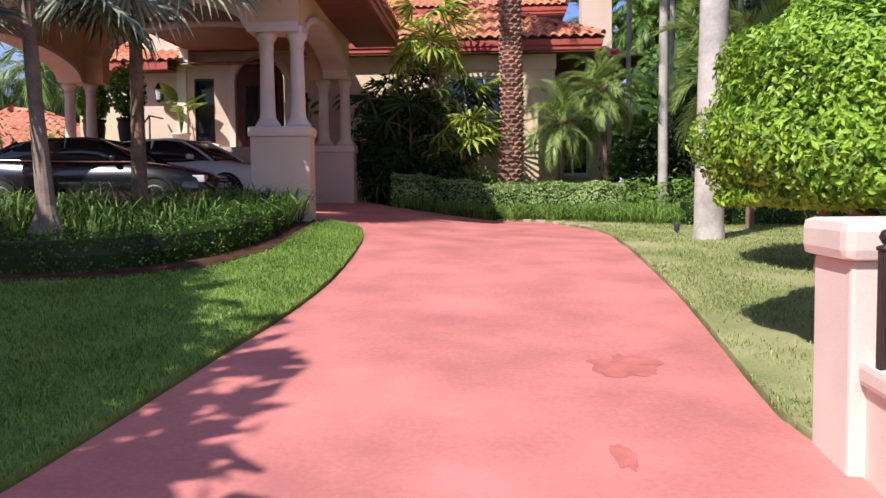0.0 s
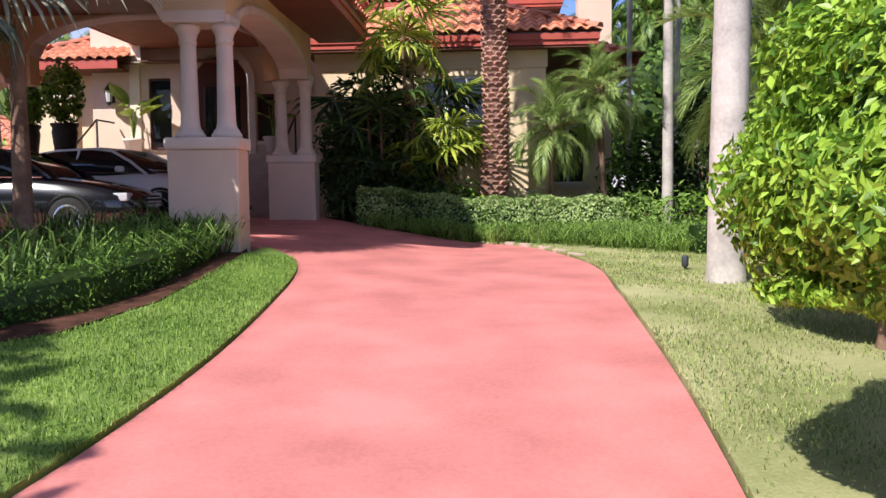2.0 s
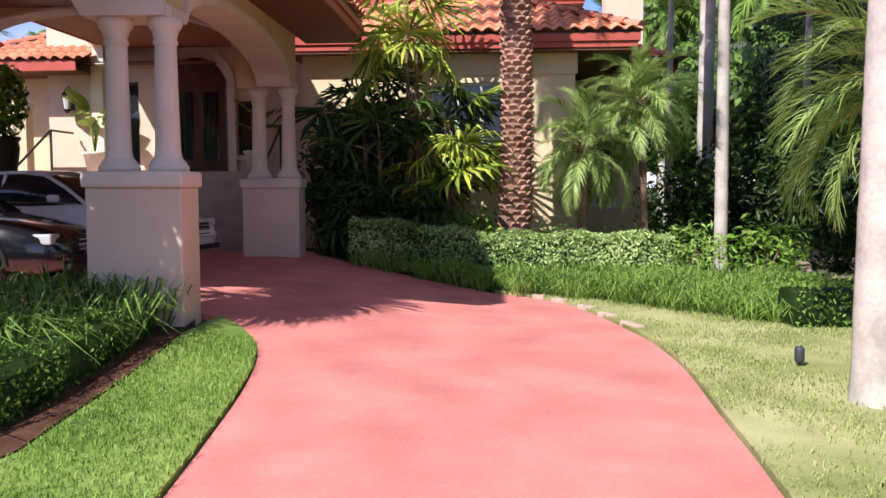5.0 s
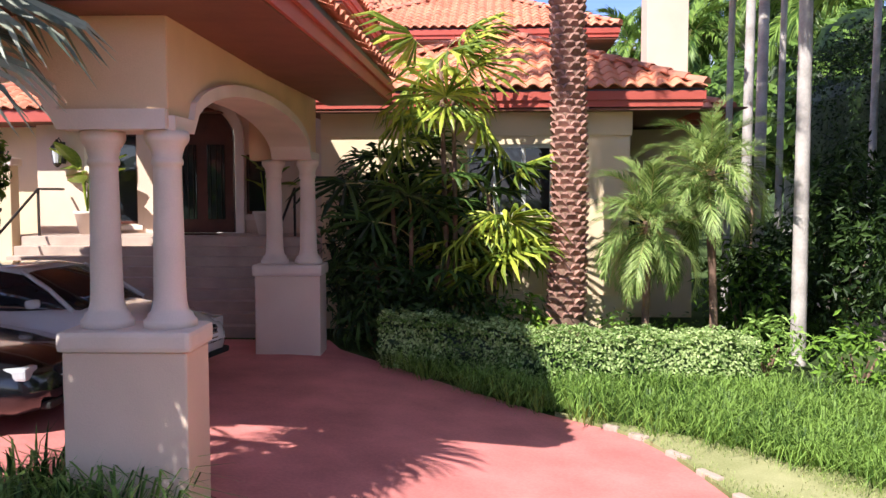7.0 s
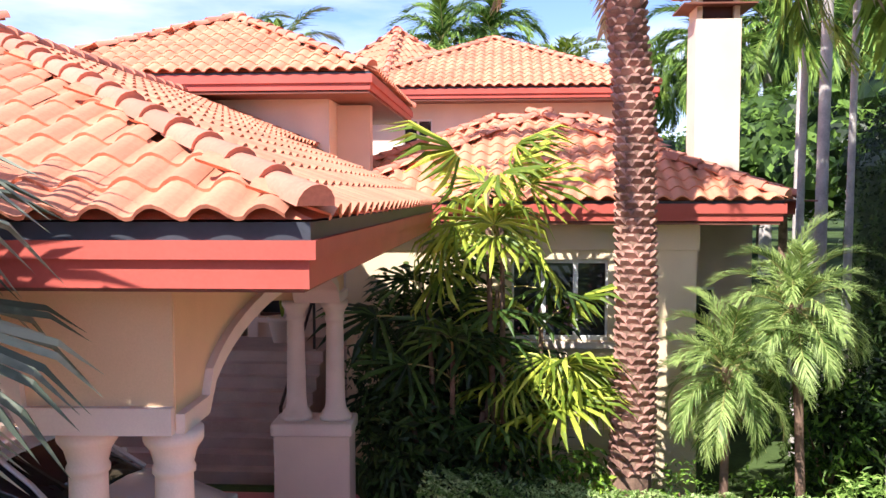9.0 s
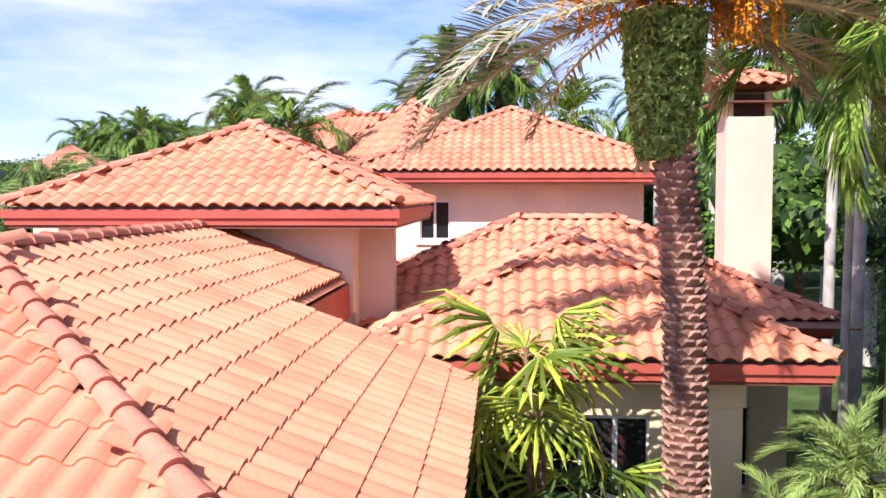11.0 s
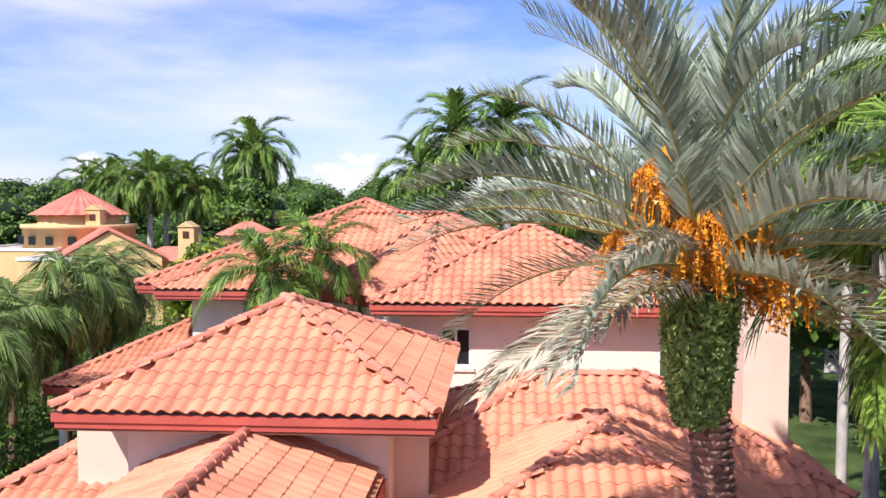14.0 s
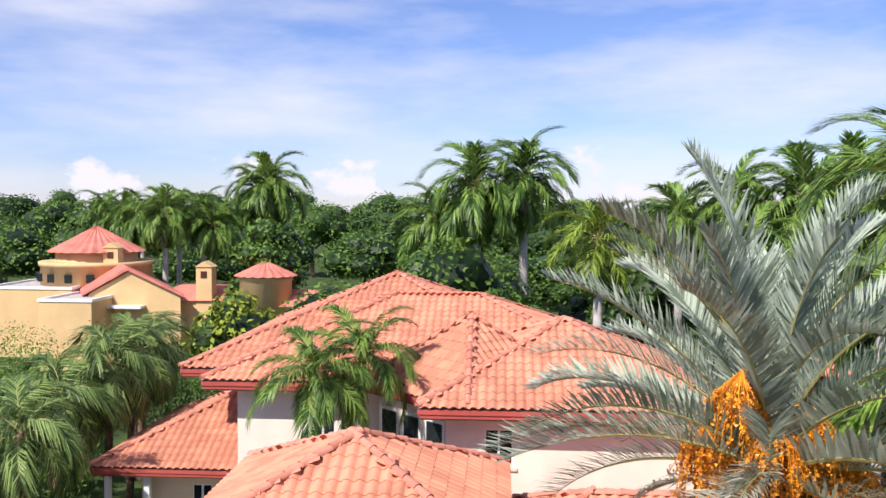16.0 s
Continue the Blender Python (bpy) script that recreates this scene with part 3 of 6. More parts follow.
hip_roof(porte, -10.73, -2.13, 13.4, 28.9, 5.30, 0.40, keep=lambda x, y: (y < 20.85 or -8.5 < x < -4.28) and y < 24.5, sides="SEW", hips=("SW", "SE"), near=290, fascia="SEW", soffit=False, cap_parts=40, drip=0.085)
for x0, x1, y0, y1 in ((-10.68, -2.18, 13.45, 14.1), (-3.15, -2.18, 14.1, 20.8), (-10.68, -9.3, 14.1, 20.8)):
    part("soffit", box(x0, x1, y0, y1, 4.94, 4.975), M_SOFFIT, porte, "brown boarded eave soffit")
part("link_ceiling", box(-8.45, -4.3, 20.46, 24.9, 5.58, 5.63), M_REDSOFFIT, porte, "red-brown boarded ceiling of the link roof")
for x0, x1 in ((-8.5, -8.45), (-4.3, -4.25)):
    part("link_fascia", box(x0, x1, 20.46, 24.3, 5.56, 6.1), M_FASCIA, porte)

# ---- house ----
house = thing("house", (-4, 30, 1.2), "cream stucco villa with layered clay tile hip roofs and red fascia", "house")
# right wing
wall_with_holes(house, "y", 22.5, 0.25, -3.6, 1.62, 0.9, 5.0, [(-1.10, 0.33, 3.23, 4.44)], M_WALL)
wall_with_holes(house, "x", 1.37, 0.25, 22.75, 27.0, 0.9, 5.0, [], M_WALL)
part("frieze", box(-3.6, 1.66, 22.46, 22.5, 4.58, 4.98, 0.01), M_WALL, house)
part("base_course", box(-3.6, 1.65, 22.455, 22.5, 0.9, 1.9, 0.012), M_WALL, house)
window(house, -1.10, 0.33, 22.5, 3.23, 4.44, 3)
wall_with_holes(house, "y", 26.75, 0.25, 1.62, 3.6, 0.9, 5.0, [(2.0, 2.9, 2.0, 3.6)], M_WALL)
window(house, 2.0, 2.9, 26.75, 2.0, 3.6, 2)
hip_roof(house, -3.89, 2.75, 22.09, 29.4, 5.33, 0.44, keep=lambda x, y: y < 28.0, cap_parts=14)
hip_roof(house, -2.0, 4.23, 26.14, 31.66, 5.33, 0.44)
hip_roof(house, -5.35, 4.6, 24.95, 32.75, 5.33, 0.435, keep=lambda x, y: x < 2.1 + (y - 28.8) * 0.2 and y < 32.0, fascia="", soffit=False)
# left wing
wall_with_holes(house, "y", 25.4, 0.25, -11.1, -10.0, 0.9, 5.0, [], M_WALL)
wall_with_holes(house, "x", -11.1, 0.25, 25.65, 30.0, 0.9, 5.0, [], M_WALL)
hip_roof(house, -12.0, -5.8, 24.3, 30.5, 5.28, 0.44, keep=lambda x, y: x < -8.85 and y < 30.2, sides="SW", hips=("SW",), fascia="W", soffit=False)
part("fascia", box(-12.0, -8.97, 24.28, 24.33, 5.02, 5.25, 0.01), M_FASCIA, house)
part("soffit", box(-12.0, -8.97, 24.34, 25.38, 5.02, 5.06), M_SOFFIT, house)
part("pilaster", box(-8.98, -8.70, 24.98, 25.12, 2.82, 5.56, 0.02), M_PALE, house)
# entrance wall, landing and steps
wall_with_holes(house, "y", 25.05, 0.3, -10.0, -3.6, 0.9, 7.0, [(-8.49, -7.91, 3.0, 4.85), (-7.3, -5.86, 2.8, 4.95), (-5.66, -5.2, 3.2, 4.4)], M_PED)
window(house, -8.49, -7.91, 25.05, 3.0, 4.85, 1, mat=M_WOOD)
window(house, -5.66, -5.2, 25.05, 3.2, 4.4, 1, mat=M_WOOD)
wall_with_holes(house, "x", -3.6, 0.25, 22.7, 25.05, 0.9, 5.6, [], M_PEACH)
stair = thing("entrance_steps", (-6.7, 22.5, 1.3), "wide pale stone steps up to the front door", "steps", kind="structure")
for i in range(9):
    lo = 1.3 + i * 0.168
    part("step", box(-9.6, -4.2, 21.45 + i * 0.275, 21.45 + i * 0.275 + 0.33, 1.1, lo + 0.168, 0.012), M_STONE, stair)
part("landing", box(-10.0, -3.6, 21.45 + 9 * 0.275, 25.05, 1.1, 1.3 + 9 * 0.168 + 0.004, 0.01), M_STONE, stair)
# entrance door
door = thing("front_door", (-6.58, 25.1, 2.82), "dark wooden double door with an arched top and tall glass", "door", kind="structure")
bm = bmesh.new()
ring = [(-7.25, 2.83), (-5.91, 2.83)] + [(-6.58 + 0.67 * math.cos(math.pi * k / 16), 4.75 + 0.62 * math.sin(math.pi * k / 16)) for k in range(17)]
add_ring_tube(bm, [[(x, 25.02, z) for x, z in ring], [(x, 25.14, z) for x, z in ring]])
part("door_leaf", bm, M_WOOD, door)
for a in (-7.1, -6.52):
    part("glass", box(a + 0.08, a + 0.44, 25.0, 25.03, 3.1, 4.6, 0.01), M_PANE, door, "tall dark glass panel")
    for k in range(3):
        part("glazing_bar", box(a + 0.15 + k * 0.11, a + 0.165 + k * 0.11, 24.985, 25.0, 3.1, 4.6), M_IRON, door)
arch = bmesh.new()
inner = [(-6.58 + 0.72 * math.cos(math.pi * k / 20), 4.75 + 0.68 * math.sin(math.pi * k / 20)) for k in range(21)]
outer = [(-6.58 + 0.9 * math.cos(math.pi * k / 20), 4.75 + 0.86 * math.sin(math.pi * k / 20)) for k in range(21)]
inner = [(-5.86, 2.82)] + inner + [(-7.30, 2.82)]
outer = [(-5.68, 2.82)] + outer + [(-7.48, 2.82)]
add_ring_tube(arch, [[(x, 24.98, z), (u, 24.98, t), (u, 25.06, t), (x, 25.06, z)] for (x, z), (u, t) in zip(inner, outer)])
bmesh.ops.recalc_face_normals(arch, faces=arch.faces[:])
part("door_surround", arch, M_TRIM, door)
# middle block
wall_with_holes(house, "y", 24.35, 0.25, -8.75, -4.2, 5.62, 7.1, [], M_PALE)
wall_with_holes(house, "x", -4.45, 0.25, 24.6, 29.4, 5.2, 7.1, [], M_PALE)
wall_with_holes(house, "x", -8.75, 0.25, 24.6, 29.4, 5.2, 7.1, [], M_PALE)
hip_roof(house, -9.62, -3.34, 23.46, 29.95, 7.40, 0.46, cap_parts=30)
# upper block
wall_with_holes(house, "y", 33.1, 0.25, -5.0, 1.9, 4.5, 8.0, [(-3.9, -3.12, 6.38, 7.44)], M_PALE)
window(house, -3.9, -3.12, 33.1, 6.38, 7.44, 2)
wall_with_holes(house, "x", 1.65, 0.25, 33.35, 40.0, 4.5, 8.0, [], M_PALE)
hip_roof(house, -5.7, 2.73, 32.25, 40.7, 8.2, 0.45)
turret = hip_roof(house, -6.77, -1.97, 33.4, 38.2, 8.2, 0.85, fascia="SW", soffit=True)
turn = Matrix.Translation((-4.37, 35.8, 0)) @ Matrix.Rotation(radians(-45), 4, "Z") @ Matrix.Translation((4.37, -35.8, 0))
for o in [turret] + list(turret.children_recursive):
    o.data.transform(turn)
# angled bay with three windows below it
bay = part("bay_wall", slanted_box((-7.15, 35.9), (-4.75, 33.5), 0.12, 3.0, 7.95), M_PALE, house)
for k in range(3):
    u0, u1 = 0.06 + 0.31 * k, 0.06 + 0.31 * k + 0.25
    p, q = (-7.25 + 2.4 * u0, 35.8 - 2.4 * u0), (-7.25 + 2.4 * u1, 35.8 - 2.4 * u1)
    w = part("window_frame", slanted_box(p, q, 0.06, 6.0, 7.5), M_WHITE, house, "white framed bay window")
    m = tuple(a + (b - a) * 0.12 - 0.05 for a, b in zip(p, q)), tuple(a + (b - a) * 0.88 - 0.05 for a, b in zip(p, q))
    part("pane", slanted_box(*m, 0.03, 6.1, 7.4), M_PANE, w, "dark window pane")
# rear left block
wall_with_holes(house, "y", 36.7, 0.25, -12.0, -4.7, 3.0, 7.9, [(-9.6, -8.8, 5.9, 7.2), (-6.9, -5.4, 6.2, 7.4)], M_PALE)
window(house, -9.6, -8.8, 36.7, 5.9, 7.2, 2)
window(house, -6.9, -5.4, 36.7, 6.2, 7.4, 3)
wall_with_holes(house, "x", -12.0, 0.25, 36.95, 46.5, 1.0, 7.9, [], M_PALE)
hip_roof(house, -12.85, 1.3, 35.75, 46.75, 8.16, 0.40)
hip_roof(house, -14.4, -1.0, 38.1, 51.5, 8.10, 0.415)
wall_with_holes(house, "y", 38.6, 0.25, -16.0, -12.5, 0.9, 4.5, [(-14.2, -13.5, 2.6, 3.9)], M_WALL)
window(house, -14.2, -13.5, 38.6, 2.6, 3.9, 2)
hip_roof(house, -17.4, -9.0, 37.6, 46.0, 4.75, 0.45)
for px in (-17.0, -15.6):
    part("post", box(px - 0.1, px + 0.1, 38.0, 38.2, 0.9, 4.5, 0.02), M_WHITE, house)
# chimney
chimney = thing("chimney", (3.6, 30.2, 1.0), "tall cream stucco chimney with leaf shadows and a tile cap", "chimney")
part("shaft", box(2.95, 3.92, 29.0, 29.9, 1.0, 9.2, 0.02), M_PED, chimney)
part("vent_box", box(3.1, 3.78, 29.2, 29.7, 9.2, 9.7), M_WOOD, chimney)
for px in (2.97, 3.77):
    part("vent_post", box(px, px + 0.12, 29.05, 29.85, 9.2, 9.72), M_WALL, chimney)
hip_roof(chimney, 2.6, 4.26, 28.75, 30.15, 9.84, 0.4, fascia="", soffit=True)

# ---- gate wall ----
gate = thing("gate_pillar", (1.8, 4.1, 0.3), "pale stucco gate pillar with a rounded cap", "pillar")
part("shaft", box(1.56, 1.98, 3.88, 4.32, 0.1, 1.24, 0.02), M_TRIM, gate)
part("cap", box(1.51, 2.03, 3.83, 4.37, 1.24, 1.42, 0.05), M_TRIM, gate)


WALL_LINE = [(1.745, 3.88), (1.70, 3.0), (2.4, 1.0), (3.8, -2.8)]
low = thing("low_wall", (2.0, 2.2, 0.2), "low pale stucco boundary wall with a coping", "wall")
fence = thing("iron_fence", (1.66, 3.4, 0.82), "dark grey iron railing on the low wall", "fence")
for (ax, ay), (bx, by) in zip(WALL_LINE, WALL_LINE[1:]):
    part("wall_body", slanted_box((ax, ay), (bx, by), 0.11, -0.1, 0.70), M_TRIM, low)
    part("coping", slanted_box((ax, ay), (bx, by), 0.15, 0.70, 0.81, 0.03), M_TRIM, low)
    for z0, z1 in ((1.20, 1.24), (0.90, 0.93)):
        part("rail", slanted_box((ax - 0.07, ay - 0.1), (bx - 0.07, by), 0.018, z0, z1), M_IRON, fence)
    n = int(math.hypot(bx - ax, by - ay) / 0.12)
    for k in range(2, n):
        px, py = ax - 0.07 + (bx - ax) * k / n, ay + (by - ay) * k / n
        part("baluster", box(px - 0.009, px + 0.009, py - 0.009, py + 0.009, 0.81, 1.24), M_IRON, fence)
post = part("post", box(1.60, 1.66, 3.66, 3.72, 0.80, 1.30, 0.008), M_IRON, fence)
smooth(part("finial", lathe(bmesh.new(), 1.63, 3.69, [(0.045, 1.30), (0.045, 1.315), (0.018, 1.325), (0.026, 1.333), (0.036, 1.355), (0.026, 1.38), (0.005, 1.39)], 14), M_IRON, post))

# ---- plants ----
NPR = np.random.RandomState(7)


def leaf_cloud(name, pts, nrm, size, aspect=0.45, spread=0.8, mats=(), fold=0.12, rs=None):
    """A mesh of many small pointed leaves at pts, facing about nrm."""
    rs = rs or NPR
    n = len(pts)
    nrm = nrm + rs.normal(0, spread, (n, 3))
    nrm /= np.linalg.norm(nrm, axis=1)[:, None] + 1e-9
    d = rs.normal(0, 1, (n, 3))
    d -= (d * nrm).sum(1)[:, None] * nrm
    d /= np.linalg.norm(d, axis=1)[:, None] + 1e-9
    side = np.cross(nrm, d)
    s = size * rs.uniform(0.65, 1.3, n)[:, None]
    v = np.stack([pts - d * s * 0.5, pts + side * s * aspect * 0.5 + nrm * s * fold, pts + d * s * 0.5, pts - side * s * aspect * 0.5 + nrm * s * fold], 1)
    k = np.arange(n)[:, None] * 4
    f = np.concatenate([k + np.array([[0, 1, 2]]), k + np.array([[0, 2, 3]])], 0)
    return mesh_from(name, v.reshape(-1, 3), f, mats)


def on_ball(n, rs, squash=1.0):
    p = rs.normal(0, 1, (n, 3))
    p /= np.linalg.norm(p, axis=1)[:, None]
    return p


def frond_mesh(name, length, pairs, leaf, width, droop, lift, mat, curl=0.5, vee=0.35, seed=0, start=0.12, stem=None):
    """A feather frond along +x that arches down; leaflets on both sides of the rachis."""
    rs = np.random.RandomState(seed)
    v, f = [], []
    steps = 16
    ang = lift
    p = np.array([0.0, 0.0, 0.0])
    line = [(p.copy(), ang)]
    for i in range(steps):
        ang = lift - droop * ((i + 1) / steps) ** 1.5
        p = p + length / steps * np.array([math.cos(ang), 0, math.sin(ang)])
        line.append((p.copy(), ang))
    for i, (q, a) in enumerate(line):
        r = 0.022 * length / 2.5 * (1 - 0.85 * i / steps)
        v += [q + (0, r, 0), q + (0, 0, r), q + (0, -r, 0), q + (0, 0, -r)]
    for i in range(steps):
        f += [(4 * i + k, 4 * i + (k + 1) % 4, 4 * i + 4 + (k + 1) % 4, 4 * i + 4 + k) for k in range(4)]
    stems = len(f)
    for i in range(pairs):
        u = start + (1 - start) * (i + 0.5) / pairs
        t = u * steps
        k = min(int(t), steps - 1)
        q = line[k][0] * (1 - (t - k)) + line[k + 1][0] * (t - k)
        a = line[k][1]
        fwd = np.array([math.cos(a), 0, math.sin(a)])
        up = np.array([-math.sin(a), 0, math.cos(a)])
        ll = leaf * (0.45 + 0.75 * math.sin(math.pi * min(1, 0.16 + 0.8 * u))) * rs.uniform(0.85, 1.1)
        for s in (1, -1):
            sw = 0.75 + 0.5 * u + rs.normal(0, 0.09)
            d = fwd * math.sin(sw) * 0.9 + np.array([0, s, 0]) * math.cos(sw) + up * (vee + rs.normal(0, 0.12))
            d /= np.linalg.norm(d)
            wdir = np.cross(d, up)
            wdir /= np.linalg.norm(wdir) + 1e-9
            m = q + d * ll * 0.5
            e = q + d * ll - np.array([0, 0, 1]) * ll * curl * rs.uniform(0.6, 1.3)
            b = len(v)
            v += [q + wdir * width * 0.3, q - wdir * width * 0.3, m + wdir * width * 0.5, m - wdir * width * 0.5, e]
            f += [(b, b + 1, b + 3, b + 2), (b + 2, b + 3, b + 4)]
    me = mesh_from(name, v, f, [mat, stem or M_RACHIS])
    for i in range(stems):
        me.polygons[i].material_index = 1
    return me


def fan_mesh(name, radius, fingers, arc, mat, stem_len=0.7, droop=0.35, seed=0, split=0.45):
    """A fan leaf on a stem along +x: pleated fingers spread round the hastula."""
    rs = np.random.RandomState(seed)
    v, f = [], []
    r = 0.012
    for i in range(5):
        q = np.array([stem_len * i / 4, 0, 0.10 * stem_len * math.sin(math.pi * i / 4)])
        v += [q + (0, r, 0), q + (0, 0, r), q + (0, -r, 0)]
    for i in range(4):
        f += [(3 * i + k, 3 * i + (k + 1) % 3, 3 * i + 3 + (k + 1) % 3, 3 * i + 3 + k) for k in range(3)]
    stems = len(f)
    for i in range(fingers):
        a = -arc / 2 + arc * (i + 0.5) / fingers
        da = arc / fingers * 0.5
        ln = radius * (0.78 + 0.22 * math.cos(a * 0.55)) * rs.uniform(0.93, 1.06)
        o = np.array([stem_len, 0, 0])
        mid = split * ln

        def at(dist, ang, z):
            return o + np.array([dist * math.cos(ang), dist * math.sin(ang), z])

        hang = -droop * ln * rs.uniform(0.7, 1.3)
        b = len(v)
        v += [o, at(mid, a - da * 0.92, 0.0), at(mid, a, 0.035 * radius), at(mid, a + da * 0.92, 0.0), at(ln * 0.82, a - da * 0.42, hang * 0.45), at(ln * 0.82, a, hang * 0.42 + 0.015 * radius), at(ln * 0.82, a + da * 0.42, hang * 0.45), at(ln, a + rs.normal(0, 0.02), hang)]
        f += [(b, b + 1, b + 2), (b, b + 2, b + 3), (b + 1, b + 4, b + 5, b + 2), (b + 2, b + 5, b + 6, b + 3), (b + 4, b + 7, b + 5), (b + 5, b + 7, b + 6)]
    me = mesh_from(name, v, f, [mat, M_RACHIS])
    for i in range(stems):
        me.polygons[i].material_index = 1
    return me


def hang(parent, name, mesh, place, azimuth, elevation, twist=0.0, size=1.0, label=""):
    """A leaf object under a plant: its +x points by azimuth and elevation (degrees)."""
    o = new(name, mesh)
    o.parent = parent
    o.matrix_basis = Matrix.Translation(Vector(place)) @ Euler((radians(twist), radians(-elevation), radians(azimuth)), "XYZ").to_matrix().to_4x4() @ Matrix.Scale(size, 4)
    return tagged(o, label)


def trunk_mesh(points, radii, n=14, rings=0.0, seed=0):
    """A tapered trunk in local coordinates with an uneven, ringed surface."""
    rs = random.Random(seed)
    pts, rad = [], []
    for (p, q), (r, s) in zip(zip(points, points[1:]), zip(radii, radii[1:])):
        k = max(2, int((Vector(q) - Vector(p)).length / 0.12))
        for i in range(k):
            pts.append(Vector(p).lerp(Vector(q), i / k))
            rad.append((r + (s - r) * i / k) * (1 + (rings if len(pts) % 2 else -rings) * 0.35 + rs.uniform(-0.015, 0.015)))
    pts.append(Vector(points[-1]))
    rad.append(radii[-1])
    return tube(bmesh.new(), pts, rad, n)


def local_part(name, shape, mat, parent, label="", kind=""):
    """A part in its thing's own coordinates."""
    o = part(name, shape, mat, None, label, kind)
    o.parent = parent
    return o


F_DATE = [frond_mesh("frond", 4.0, 78, 0.55, 0.042, 0.75 + 0.2 * k, 0.1, M_DATE, 0.06, 0.45, k) for k in range(3)]
F_DRY = [frond_mesh("frond", 3.5, 66, 0.5, 0.04, 0.55 + 0.2 * k, 0.0, M_DRYFROND, 0.25, 0.25, 5 + k) for k in range(2)]
F_ROYAL = [frond_mesh("frond", 3.6, 56, 0.85, 0.085, 1.5 + 0.3 * k, 0.25, M_PALM, 0.45, 0.15, 10 + k) for k in range(3)]
F_COURT = [frond_mesh("frond", 3.4, 70, 0.8, 0.055, 1.3 + 0.3 * k, 0.2, M_PALM, 0.5, 0.1, 15 + k) for k in range(2)]
F_BRIGHT = [frond_mesh("frond", 3.4, 62, 0.8, 0.06, 1.4 + 0.3 * k, 0.25, M_BRIGHT, 0.4, 0.12, 25 + k) for k in range(2)]
F_LIME = [frond_mesh("frond", 3.3, 40, 0.8, 0.075, 1.5 + 0.3 * k, 0.25, M_LIMEPALM, 0.4, 0.15, 20 + k) for k in range(2)]
F_PYGMY = [frond_mesh("frond", 1.4, 66, 0.33, 0.017, 1.35 + 0.3 * k, 0.3, M_PYGMY, 0.3, 0.2, 30 + k) for k in range(3)]
F_QUEEN = [frond_mesh("frond", 3.0, 50, 0.75, 0.05, 2.1 + 0.3 * k, 0.4, M_QUEEN, 0.8, 0.0, 40 + k) for k in range(2)]
FANS = [fan_mesh("fan_leaf", 0.82, 17, 4.4, M_FAN, 0.65, 0.42 + 0.16 * k, k, 0.22) for k in range(3)]
SHADEFANS = [fan_mesh("fan_leaf", 0.75, 15, 4.8, M_SHADEFAN, 0.6, 0.3 + 0.14 * k, 7 + k, 0.25) for k in range(2)]
SILVERS = [fan_mesh("fan_leaf", 0.95, 46, 5.3, M_SILVER, 0.9, 0.36, k, 0.42) for k in range(2)]


def feather_palm(name, place, height, r0, r1, meshes, count, label, crown_shaft=0.0, low=-35, high=75, size=1.0, lean=(0, 0), bark=None, seed=0, group="", bulge=1.25, category="palm tree"):
    palm = thing(name, place, label, category, group)
    rs = random.Random(seed)
    lx, ly = lean
    pts = [(0, 0, -0.15), (0, 0, 0.25), (lx * 0.3, ly * 0.3, height * 0.4), (lx, ly, height - crown_shaft)]
    smooth(local_part("trunk", trunk_mesh(pts, [r0 * bulge, r0 * (1 + bulge) / 2, r0, r1], 18 if r0 > 0.2 else 12, 0.02, seed), bark or M_GREYTRUNK, palm))
    if crown_shaft:
        local_part("crown_shaft", trunk_mesh([(lx, ly, height - crown_shaft), (lx, ly, height - crown_shaft * 0.6), (lx, ly, height)], [r1, r1 * 1.25, r1 * 0.6], 12, 0, seed), M_LIMEPALM, palm, "smooth green crown shaft")
    for i in range(count):
        u = i / max(1, count - 1)
        e = high + (low - high) * u ** 0.8 + rs.uniform(-7, 7)
        hang(palm, "frond", rs.choice(meshes), (lx, ly, height - 0.15 * u), i * 137.5 + rs.uniform(-12, 12), e, rs.uniform(-15, 15), size * rs.uniform(0.88, 1.08))
    return palm


# date palm beside the right wing
DX, DY = 0.45, 20.85
date = thing("date_palm", (DX, DY, 1.0), "tall date palm with grey-green fronds and orange date clusters", "palm tree")
H = 8.75
tp = [(0, 0, -0.1), (0.0, 0, 0.5), (0.05, 0, 2.5), (0.0, 0, H * 0.6), (-0.3, 0, H)]
local_part("trunk", trunk_mesh(tp, [0.36, 0.27, 0.24, 0.22, 0.21], 16, 0.01, 3), M_BARK, date, "brown trunk covered with old leaf scars")
bv, bf = [], []
scar = np.array([(-0.095, 0, 0), (0.095, 0, 0), (0.07, 0, 0.085), (-0.07, 0, 0.085), (-0.05, -0.055, 0.075), (0.05, -0.055, 0.075), (0.035, -0.05, 0.105), (-0.035, -0.05, 0.105)])
scar_f = [(0, 1, 5, 4), (4, 5, 6, 7), (1, 2, 6, 5), (3, 0, 4, 7), (2, 3, 7, 6)]
rows = int((H - 1.0) / 0.105)
